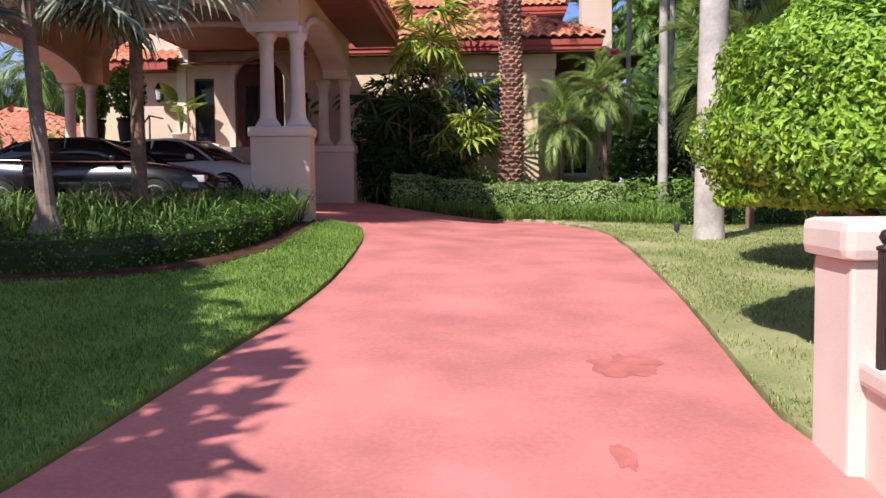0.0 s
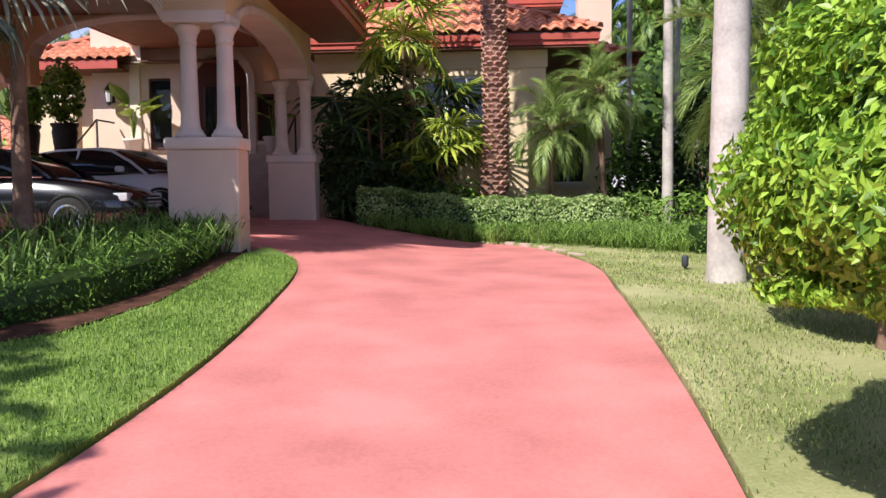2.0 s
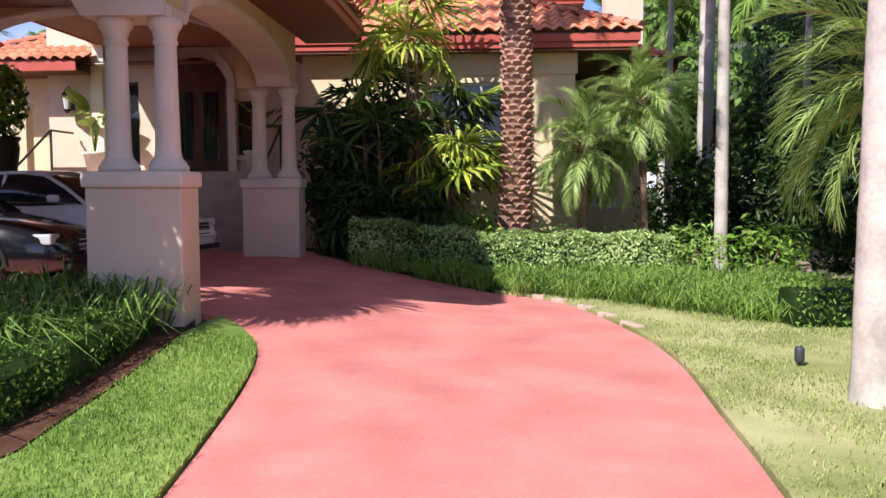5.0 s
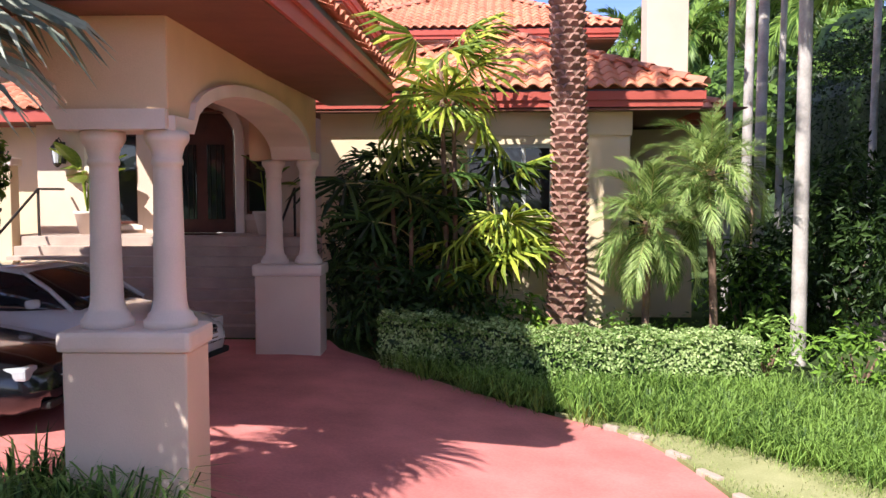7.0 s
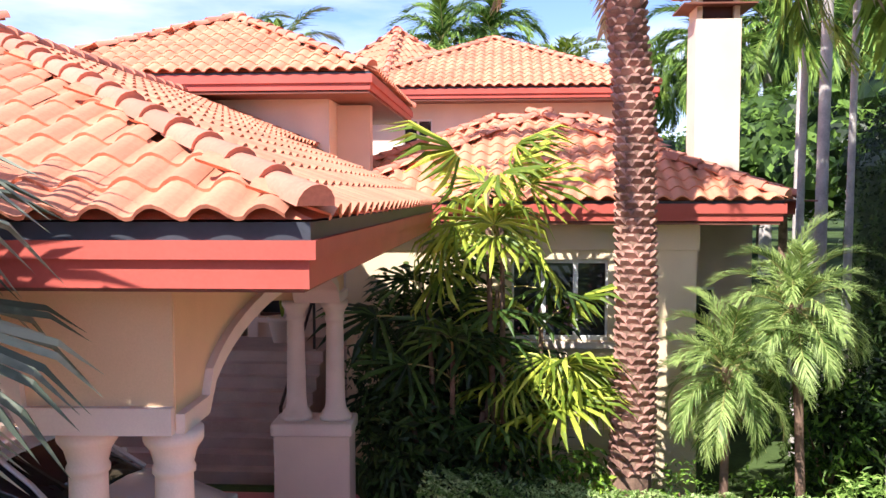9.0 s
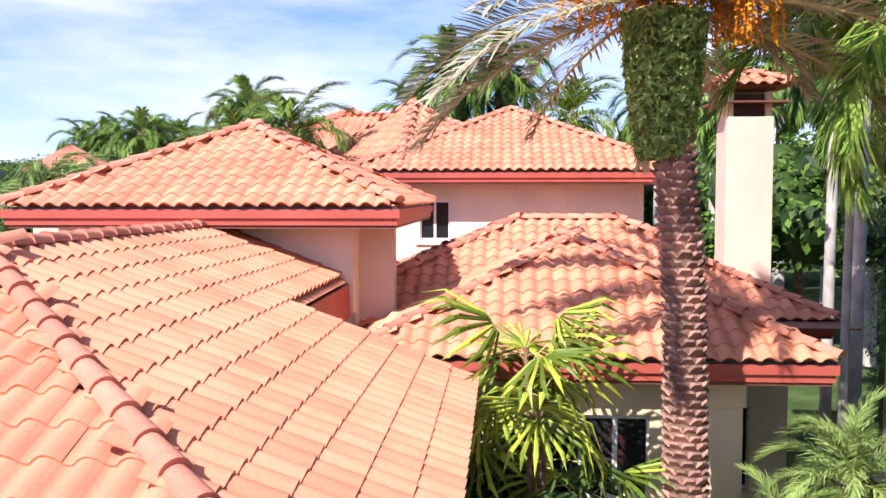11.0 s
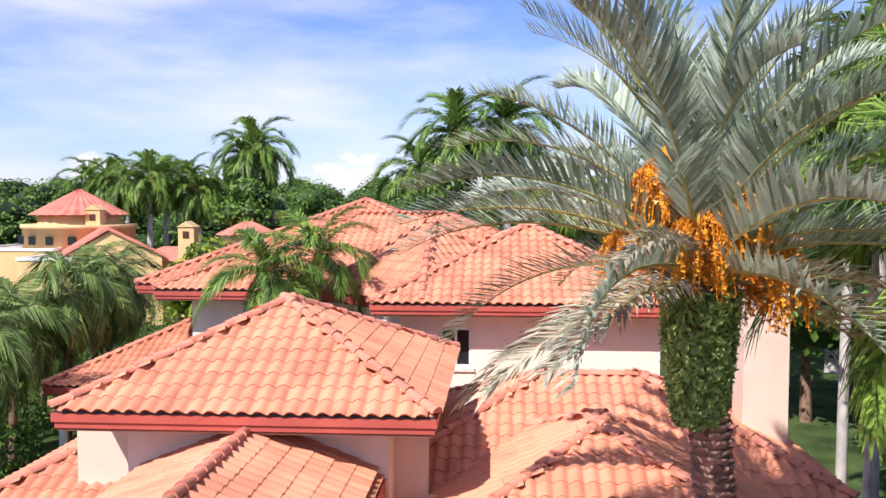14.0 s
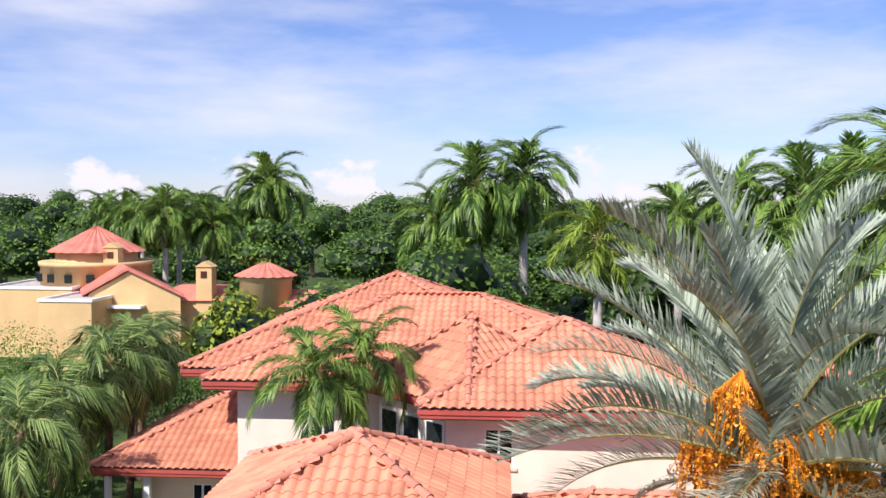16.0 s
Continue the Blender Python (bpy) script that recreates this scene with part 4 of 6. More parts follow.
for j in range(rows):
    z = 0.75 + j * 0.105
    u = z / H
    cx = float(np.interp(z, [p[2] for p in tp], [p[0] for p in tp]))
    rr = float(np.interp(z, [0, 0.5, 2.5, H], [0.34, 0.25, 0.225, 0.2]))
    for i in range(9):
        a = 2 * math.pi * (i + 0.5 * (j % 2)) / 9 + random.uniform(-0.06, 0.06)
        rot = np.array([[math.cos(a), -math.sin(a), 0], [math.sin(a), math.cos(a), 0], [0, 0, 1]])
        k = len(bv)
        sz = random.uniform(0.85, 1.15)
        for q in scar:
            w = rot @ (np.array([q[0] * 1.0, q[1] * 1.15, q[2]]) * sz + np.array([0, -rr, 0]))
            bv.append((w[0] + cx, w[1], w[2] + z))
        bf += [tuple(k + t for t in face) for face in scar_f]
local_part("bark", mesh_from("bark", bv, bf, [M_BOOT]), None, date, "rows of cut leaf bases", "stuff")
for i in range(56):
    u = i / 55
    e = 86 - 100 * u ** 0.9 + random.uniform(-8, 8)
    dry = u > 0.80
    azimuth = i * 137.5 + random.uniform(-14, 14)
    if dry and abs((azimuth + 270) % 360 - 180) < 55:
        e += 22
    hang(date, "frond", random.choice(F_DRY if dry else F_DATE), (-0.3, 0, H + 0.55 - 0.5 * u), azimuth, e, random.uniform(-25, 25), random.uniform(0.9, 1.12), "dry grey-brown frond" if dry else "")
for i in range(9):
    a = i * 2 * math.pi / 9 + 0.3
    reach = random.uniform(0.55, 1.0)
    c0 = Vector((-0.3 + reach * math.cos(a), reach * math.sin(a), H + (0.35, 1.35, 0.6, 1.0)[i % 4] + random.uniform(-0.15, 0.15)))
    bm = bmesh.new()
    tube(bm, [(-0.3, 0, H + 0.25), (-0.3 + reach * 0.55 * math.cos(a), reach * 0.55 * math.sin(a), c0.z + 0.35), tuple(c0 + Vector((0, 0, 0.42)))], 0.025, 5)
    dates = []
    for k in range(70):
        d = Vector((random.gauss(0, 0.2), random.gauss(0, 0.2), 0))
        d *= min(1.0, 0.4 / max(d.length, 0.01))
        top, mid = c0 + Vector((0, 0, 0.42)), c0 + d * 0.8 + Vector((0, 0, 0.32 - 0.5 * d.length))
        low_end = c0 + d * 1.1 + Vector((random.gauss(0, 0.05), random.gauss(0, 0.05), random.uniform(-0.75, -0.05)))
        tube(bm, [tuple(top), tuple(mid), tuple(low_end)], 0.007, 3)
        for j in range(16):
            dates.append(tuple(mid.lerp(low_end, j / 15) + Vector((random.gauss(0, 0.022), random.gauss(0, 0.022), 0))))
    local_part("stalk", bm, M_DATES, date)
    dates = np.array(dates)
    local_part("date_bunch", leaf_cloud("date_bunch", dates, np.stack([dates[:, 0] - c0.x, dates[:, 1] - c0.y, 0 * dates[:, 2]], 1) * 4, 0.062, 0.75, 0.5, [M_DATES], 0.25), None, date, "hanging bunch of orange dates", "stuff")
sk_n = 5200
a, z = NPR.uniform(0, 2 * math.pi, sk_n), NPR.uniform(0, 1, sk_n)
rad = 0.25 + 0.24 * np.sqrt(z) * NPR.uniform(0.6, 1.1, sk_n)
pp = np.stack([-0.29 + rad * np.cos(a), rad * np.sin(a), H - 1.75 + 1.7 * z], 1)
local_part("fern_skirt", leaf_cloud("fern_skirt", pp, np.stack([np.cos(a), np.sin(a), 0 * a], 1), 0.14, 0.35, 0.7, [M_PYGMY]), None, date, "green ferns growing under the crown", "stuff")

# royal palm on the right lawn
royal = feather_palm("royal_palm", (2.93, 12.02, float(ground(2.93, 12.02)) + 0.02), 9.9, 0.185, 0.2, F_ROYAL, 17, "tall royal palm with a smooth pale grey trunk", 1.2, -45, 70, 1.0, (0.25, 0.2), None, 6, "", 1.22)
# slender palms beside the right wing
for k, (x, y, h, r, big) in enumerate([(3.75, 24.6, 10.5, 0.065, 0.62), (5.45, 28.4, 13.2, 0.125, 0.75), (5.3, 26.5, 12.0, 0.07, 0.62), (7.4, 27.0, 11, 0.08, 0.62), (6.0, 31.5, 13, 0.13, 0.7)]):
    feather_palm("slender_palm", (x, y, 0.95), h, r, r * 0.85, F_ROYAL, 15, "slender palm with a pale ringed trunk", 0.7, -50, 70, big, (0.1, 0), None, 50 + k, "slender palms")
feather_palm("slender_palm", (4.15, 21.6, 0.95), 9.5, 0.11, 0.095, F_BRIGHT, 20, "slender palm with a pale trunk and bright green fronds", 0.7, -60, 60, 1.12, (0.0, 0), None, 50, "slender palms")
# pygmy date palms in the bed
feather_palm("pygmy_palm", (1.62, 20.75, 1.1), 2.1, 0.055, 0.075, F_PYGMY, 34, "small pygmy date palm with arching feathery fronds", 0, -50, 80, 0.86, (0.03, 0), M_BARK, 61, "pygmy palms")
feather_palm("pygmy_palm", (2.75, 21.2, 1.1), 2.85, 0.06, 0.085, F_PYGMY, 34, "pygmy date palm with arching feathery fronds", 0, -40, 80, 0.9, (-0.12, 0), M_BARK, 62, "pygmy palms")
feather_palm("pygmy_palm", (4.1, 14.2, 0.95), 2.5, 0.06, 0.08, F_PYGMY, 42, "pygmy date palm with arching feathery fronds", 0, -45, 80, 1.2, (0.1, 0), M_BARK, 64, "pygmy palms")


def fan_clump(place, stems, label, meshes, size=1.0, seed=0):
    rs = random.Random(seed)
    c = thing("fan_palm", place, label, "palm tree", "fan palms")
    for sx, sy, h, n in stems:
        local_part("stem", trunk_mesh([(sx * 0.5, sy * 0.5, -0.1), (sx * 0.8, sy * 0.8, h * 0.5), (sx, sy, h)], [0.045, 0.04, 0.03], 8, 0.03, seed), M_BARK, c)
        for i in range(n):
            hang(c, "fan_leaf", rs.choice(meshes), (sx, sy, h - 0.9 * i / n * min(1, h * 0.4)), i * 137.5 + rs.uniform(-20, 20), rs.uniform(-38, 62) - 20 * i / n, rs.uniform(-25, 25), size * rs.uniform(0.8, 1.15))
    return c


fan_clump((-1.15, 21.2, 1.2), [(-0.3, -0.2, 4.45, 13), (-0.1, -0.3, 3.9, 3)], "tall fan palm with yellow-green pleated leaves", FANS, 1.0, 71)
fan_clump((-0.72, 21.4, 1.2), [(0.0, -0.3, 2.4, 11), (0.1, -0.2, 1.6, 8)], "fan palm with drooping green leaves", FANS, 0.92, 72)
# this clump's leaves carry the roof's shade in their dark colour
fan_clump((-1.9, 21.1, 1.2), [(0.0, -0.2, 2.2, 7), (0.4, -0.1, 1.3, 6), (-0.35, 0.1, 2.9, 7), (0.6, 0.2, 2.9, 6), (-0.6, 0.0, 1.4, 5)], "fan palm with leaves coloured dark for the carport roof's shade", SHADEFANS, 1.05, 73)
# grey fan palms left of the drive
for k, (x, y, h, lx, n) in enumerate([(-5.2, 12.75, 4.05, 0.05, 13), (-5.8, 11.15, 3.55, -0.15, 11)]):
    p = thing("grey_fan_palm", (x, y, float(ground(x, y))), "fan palm with a ringed trunk and grey-green leaves", "palm tree", "grey fan palms")
    local_part("trunk", trunk_mesh([(0, 0, -0.1), (0.02, 0, 0.2), (0.02, 0, 0.55), (lx * 0.4, 0, h * 0.5), (lx, 0, h)], [0.32, 0.24, 0.12, 0.095, 0.09], 14, 0.035, k), M_PALMBARK if k else M_BARK, p)
    for i in range(n):
        hang(p, "fan_leaf", SILVERS[i % 2], (lx, 0, h - 0.35 * i / n), -205 + 235 * ((i * 0.618) % 1), random.uniform(-35, 60), random.uniform(-30, 30), random.uniform(0.9, 1.15))
    if k == 0:
        for azimuth, rise, twist, size in ((2, -8, 12, 1.2), (-12, 22, -15, 1.2), (-28, 2, 10, 1.1), (4, 42, 0, 1.1)):
            hang(p, "fan_leaf", SILVERS[0], (lx, 0, h), azimuth, rise, twist, size)


# ---- shrubs and hedges ----
def lollipop(place, centre, radii, label, leaves=9000, size=0.085, seed=0, under=0.72):
    rs = np.random.RandomState(seed)
    t = thing("topiary_tree", place, label, "tree", "topiary trees")
    c = np.array(centre) - np.array(place)
    local_part("trunk", trunk_mesh([(0, 0, -0.1), (0.05, 0, 0.5), (float(c[0]), float(c[1]), float(c[2]))], [0.09, 0.07, 0.05], 10, 0.02, seed), M_BARK, t)
    for k in range(6):
        a = k * 1.05
        local_part("limb", trunk_mesh([(float(c[0]) * 0.7, float(c[1]) * 0.7, float(c[2]) - radii[2] * under * 1.5), tuple(float(v) for v in c + np.array([math.cos(a) * radii[0] * 0.7, math.sin(a) * radii[1] * 0.7, -0.2]))], [0.045, 0.02], 6, 0, k), M_BARK, t)
    d = on_ball(leaves, rs)
    lump = 1 + 0.07 * np.sin(d[:, 0] * 6 + 1) * np.sin(d[:, 1] * 7) + 0.05 * np.sin(d[:, 2] * 11 + d[:, 0] * 5)
    flat = np.clip(d, -1, 1)
    flat[:, 2] = np.where(flat[:, 2] < 0, np.maximum(flat[:, 2], -under), flat[:, 2])
    p = c + flat * np.array(radii) * (lump * (1 - np.abs(rs.normal(0, 0.085, leaves))))[:, None]
    local_part("crown", leaf_cloud("crown", p, d * 1.0 + np.array([0, 0, 0.25]), size, 0.48, 0.55, [M_TOPIARY], 0.1, rs), None, t, "dense clipped crown of glossy yellow-green leaves", "stuff")
    bm = bmesh.new()
    bmesh.ops.create_icosphere(bm, subdivisions=3, radius=1.0)
    for v in bm.verts:
        z = max(v.co.z, -under)
        v.co = Vector((v.co.x * radii[0] * 0.84, v.co.y * radii[1] * 0.84, z * radii[2] * 0.84)) + Vector(c.tolist())
    # solid core; its darker green stands for shade between the leaves
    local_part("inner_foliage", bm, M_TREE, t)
    return t


lollipop((2.62, 5.8, 0.42), (2.62, 5.8, 1.86), (1.18, 1.18, 1.15), "broad clipped topiary tree with glossy yellow-green leaves", 52000, 0.058, 1, 0.34)
lollipop((3.3, 9.0, 0.63), (3.3, 9.0, 2.0), (1.02, 1.02, 0.9), "round clipped topiary tree beside the lawn", 22000, 0.062, 2, 0.45)
# stands outside the view; only its shadow counts
lollipop((5.2, 6.2, 0.5), (5.2, 6.2, 2.1), (1.2, 1.2, 1.1), "unseen round topiary tree by the wall, there for its shadow", 6000, 0.09, 4)


def hedge_along(name, line, width, z_of, height, mat, label, density=900, size=0.05, seed=0, category="hedge", wave=0.03):
    """A clipped hedge along a line of (x, y): a lumpy core under a skin of leaves."""
    rs = np.random.RandomState(seed)
    pts = np.array(rounded(line, 8))
    t = thing(name, (float(pts[:, 0].mean()), float(pts[:, 1].mean()), float(z_of(pts[:, 0].mean(), pts[:, 1].mean()))), label, category)
    tang = np.gradient(pts, axis=0)
    tang /= np.linalg.norm(tang, axis=1)[:, None]
    nor = np.stack([-tang[:, 1], tang[:, 0]], 1)
    bm = bmesh.new()
    rings = []
    for p, n in zip(pts, nor):
        z = float(z_of(*p))
        ring = []
        for u, h in ((-0.5, 0.02), (-0.53, 0.5), (-0.47, 0.9), (-0.3, 0.97), (0.3, 0.97), (0.47, 0.9), (0.53, 0.5), (0.5, 0.02)):
            ring.append((p[0] + n[0] * u * width * 0.84, p[1] + n[1] * u * width * 0.84, z + h * height * 0.88))
        rings.append(ring)
    add_ring_tube(bm, rings)
    bmesh.ops.recalc_face_normals(bm, faces=bm.faces[:])
    # core coloured as the shaded depth behind the leaf skin
    part("core", bm, M_SHADELEAF, t)
    seg = np.linalg.norm(np.diff(pts, axis=0), axis=1)
    n = int(density * seg.sum() * (width + 2 * height))
    k = rs.choice(len(seg), n, p=seg / seg.sum())
    u = rs.uniform(0, 1, n)[:, None]
    p2, n2 = pts[k] * (1 - u) + pts[k + 1] * u, nor[k]
    s = rs.uniform(-(width / 2 + height), width / 2 + height, n)
    top = np.abs(s) < width / 2
    off = np.where(top, s, np.sign(s) * width / 2)
    up = np.where(top, height, height - (np.abs(s) - width / 2))
    lump = wave * np.sin(p2[:, 0] * 7 + p2[:, 1] * 5) + wave * np.sin(p2[:, 0] * 13 - p2[:, 1] * 11 + s * 9)
    off = off + np.where(top, 0, np.sign(s) * lump)
    up = up + np.where(top, lump, 0)
    q = np.stack([p2[:, 0] + n2[:, 0] * off, p2[:, 1] + n2[:, 1] * off, z_of(p2[:, 0], p2[:, 1]) + np.maximum(up, 0.02)], 1)
    q += rs.normal(0, 0.012, q.shape)
    face = np.stack([np.where(top, 0, np.sign(s) * n2[:, 0]), np.where(top, 0, np.sign(s) * n2[:, 1]), np.where(top, 1.0, 0.25)], 1)
    part("foliage", leaf_cloud("foliage", q, face, size, 0.5, 0.6, [mat], 0.1, rs), None, t, kind="stuff")
    return t


hedge_along("clipped_hedge", [(-14, 9.15), (-9, 9.15), (-5.6, 9.2), (-4.25, 9.5), (-3.6, 10.1), (-3.3, 11.0), (-3.27, 12.0), (-3.3, 12.9)], 0.62, ground, 0.42, M_HEDGE, "low clipped green hedge curving along the lawn", 900, 0.042, 5)
hedge_along("variegated_hedge", [(-2.2, 20.0), (-0.5, 19.9), (1.2, 19.75), (2.2, 19.68), (2.9, 19.62)], 0.95, ground, 0.72, M_VARIEG, "clipped hedge with pale variegated leaves", 1500, 0.062, 6, wave=0.035)
hedge_along("low_hedge", [(3.3, 15.3), (3.7, 15.33), (4.6, 15.3), (6, 15.2), (9, 15.2)], 0.5, ground, 0.5, M_HEDGE, "low dark hedge behind the royal palm", 600, 0.05, 8)
# first tall hedge: the shade on it is put into the leaf colour
hedge_along("tall_hedge", [(8.4, 13.5), (8.2, 20), (8.6, 26), (9.0, 34)], 1.6, ground, 6.5, M_SHADELEAF, "tall clipped boundary hedge, its green darkened for shade", 160, 0.11, 9, wave=0.25)
hedge_along("tall_hedge", [(9.5, 2), (9.3, 8), (8.6, 13.5)], 1.4, ground, 4.5, M_TREE, "tall dark green boundary hedge by the wall", 160, 0.11, 10, wave=0.2)


def blades(name, pts, length, width, mat, label, category, kind="stuff", lean=0.5, rs=None, parent=None, flop=0.4, centres=None):
    """Strap leaves: each an arched tapering strip."""
    rs = rs or NPR
    n = len(pts)
    a = rs.uniform(0, 2 * math.pi, n)
    if centres is not None:
        a = np.arctan2(pts[:, 1] - centres[:, 1], pts[:, 0] - centres[:, 0]) + rs.normal(0, 0.5, n)
    ln = length * rs.uniform(0.6, 1.2, n)[:, None]
    out = np.stack([np.cos(a), np.sin(a), 0 * a], 1)
    side = np.stack([-np.sin(a), np.cos(a), 0 * a], 1) * width
    tilt = (lean * rs.uniform(0.2, 1.3, n))[:, None]
    up = np.array([0, 0, 1.0])
    m = pts + ln * (up * 0.6 + out * tilt * 0.45)
    e = pts + ln * (up * (0.95 - flop * tilt) + out * tilt * 1.1)
    v = np.stack([pts - side * 0.5, pts + side * 0.5, m - side * 0.45, m + side * 0.45, e], 1)
    k = np.arange(n) * 5
    f = [(i, i + 1, i + 3, i + 2) for i in k] + [(i + 2, i + 3, i + 4) for i in k]
    o = part(name, mesh_from(name, v.reshape(-1, 3), f, [mat]), None, parent, kind=kind)
    return tagged(o, label, category) if not parent else o


def scatter(poly, n, rs):
    xs, ys = [p[0] for p in poly], [p[1] for p in poly]
    out = []
    while sum(len(o) for o in out) < n:
        p = rs.uniform((min(xs), min(ys)), (max(xs), max(ys)), (n * 2, 2))
        out.append(p[inside(p[:, 0], p[:, 1], poly)])
    p = np.concatenate(out)[:n]
    return np.column_stack([p, ground(p[:, 0], p[:, 1])])


rs = np.random.RandomState(21)
near_lawn = [p for p in LEFT_EDGE if 2.8 < p[1] < 13.6] + [(-2.75, 13.6), (-2.73, 12.2), (-2.70, 10.6), (-3.08, 9.4), (-3.9, 8.78), (-5.6, 8.48), (-7.5, 8.45), (-7.5, 4.0), (-5.6, 2.8)]
pl = scatter(near_lawn, 78000, rs)
pl[:, 2] += 0.03
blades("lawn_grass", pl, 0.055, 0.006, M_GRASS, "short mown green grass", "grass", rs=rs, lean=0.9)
near_lawn_r = [p for p in RIGHT_EDGE if 4.4 < p[1] < 18.0] + STRIP[:-1] + [(5.5, 15.0), (5.5, 4.4)]
pr = scatter(near_lawn_r, 60000, rs)
patch = np.sin(pr[:, 0] * 2.1 + 1) * np.sin(pr[:, 1] * 1.3) + 0.5 * np.sin(pr[:, 0] * 5 + pr[:, 1] * 4)
pr = pr[patch + rs.uniform(-0.8, 0.8, len(pr)) > -0.35]
pr[:, 2] += 0.025
half = rs.uniform(0, 1, len(pr)) < 0.55
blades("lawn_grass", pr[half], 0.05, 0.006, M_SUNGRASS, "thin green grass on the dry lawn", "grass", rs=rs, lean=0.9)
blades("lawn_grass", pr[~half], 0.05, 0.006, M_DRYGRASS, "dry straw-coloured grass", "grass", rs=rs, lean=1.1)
# lilies and strap leaves behind the left hedge
lil = scatter([(-3.35, 13.9), (-3.4, 10.9), (-3.9, 10.0), (-5.0, 9.55), (-12, 9.5), (-12, 14.2), (-3.4, 14.2)], 7500, rs)
lil = lil[(np.abs(lil[:, 0] + 5.75) > 0.55) | (lil[:, 1] > 11.3)]
clump = np.sin(lil[:, 0] * 3.1 + 0.5) * np.sin(lil[:, 1] * 2.7)
lil = lil[clump + rs.uniform(-0.7, 0.7, len(lil)) > -0.35]
blades("strap_leaf_plants", lil, 0.80, 0.024, M_LILY, "bed of arching strap-leaf plants behind the hedge", "plants", rs=rs, lean=0.85, flop=0.6)
lil = scatter([(-3.0, 14.0), (-3.0, 12.8), (-3.9, 11.6), (-4.4, 14.2)], 1000, rs)
blades("strap_leaf_plants", lil, 0.75, 0.022, M_LILY, "clump of long strap leaves by the pedestal", "plants", rs=rs, lean=0.9, flop=0.6)
# lilyturf strip round the right bed
turf = scatter([(-1.4, 19.1), (0.05, 18.12), (0.62, 17.62), (1.15, 17.25), (1.75, 16.9), (2.3, 16.3), (2.85, 15.7), (3.3, 15.4), (4.6, 15.2), (5.6, 16.0), (4.8, 17.6), (3.6, 19.2), (1.5, 19.35), (-2.2, 19.6), (-2.6, 20.1)], 330, rs)
tuft = np.repeat(turf, 46, axis=0)
turf = tuft + np.column_stack([rs.normal(0, 0.075, (len(tuft), 2)), np.zeros(len(tuft))])
blades("lilyturf", turf, 0.44, 0.013, M_TURF, "strip of grassy lilyturf edging the driveway", "plants", rs=rs, lean=1.0, flop=0.62, centres=tuft)


def shrub(name, place, radii, mat, label, n=900, size=0.14, seed=0, aspect=0.4, category="shrub", group=""):
    rs = np.random.RandomState(seed)
    t = thing(name, place, label, category, group)
    for k in range(4):
        a = k * 1.6 + seed
        local_part("branch", trunk_mesh([(0, 0, -0.05), (0.35 * radii[0] * math.cos(a), 0.35 * radii[1] * math.sin(a), radii[2] * 0.9)], [0.03, 0.012], 6, 0, k), M_BARK, t)
    d = on_ball(n, rs)
    p = d * np.array(radii) * (rs.uniform(0.35, 1.05, n) ** 0.6)[:, None] + np.array([0, 0, radii[2] * 0.95])
    p *= (1 + 0.12 * np.sin(d[:, :1] * 5 + seed) * np.sin(d[:, 1:2] * 6))
    p[:, 2] = np.maximum(p[:, 2], 0.03)
    local_part("foliage", leaf_cloud("foliage", p, d + np.array([0, 0, 0.4]), size, aspect, 0.7, [mat], 0.1, rs), None, t, kind="stuff")
    return t


# the darkest shrubs have the bed's shade in their leaf colour
for k, (x, y, rx, rz, m, s) in enumerate([(-2.5, 20.9, 0.7, 0.9, M_SHADELEAF, 0.2), (-1.9, 20.5, 0.6, 0.6, M_SHADELEAF, 0.18), (-1.1, 20.7, 0.7, 0.6, M_SHADELEAF, 0.18), (-0.3, 21.0, 0.6, 0.55, M_HEDGE, 0.16), (-2.7, 21.7, 0.7, 1.5, M_SHADELEAF, 0.2), (-2.0, 21.9, 0.8, 1.7, M_SHADELEAF, 0.2), (0.1, 20.6, 0.4, 0.4, M_TOPIARY, 0.12), (1.2, 21.1, 0.5, 0.45, M_HEDGE, 0.1), (2.2, 21.2, 0.6, 0.4, M_HEDGE, 0.1), (3.4, 20.7, 0.6, 0.45, M_BLADE, 0.14), (4.3, 19.6, 0.7, 0.5, M_HEDGE, 0.14), (4.2, 22.8, 0.8, 1.1, M_SHADELEAF, 0.2), (6.2, 21.2, 1.1, 1.5, M_SHADELEAF, 0.2), (5.6, 23.6, 1.1, 1.8, M_SHADELEAF, 0.2), (3.6, 22.6, 0.8, 1.0, M_HEDGE, 0.16), (7.0, 18.4, 1.0, 1.1, M_TREE, 0.18), (6.4, 16.2, 0.9, 0.9, M_TREE, 0.16)]):
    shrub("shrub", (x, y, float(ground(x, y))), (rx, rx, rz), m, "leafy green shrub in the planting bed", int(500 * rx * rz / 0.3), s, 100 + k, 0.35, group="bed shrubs")


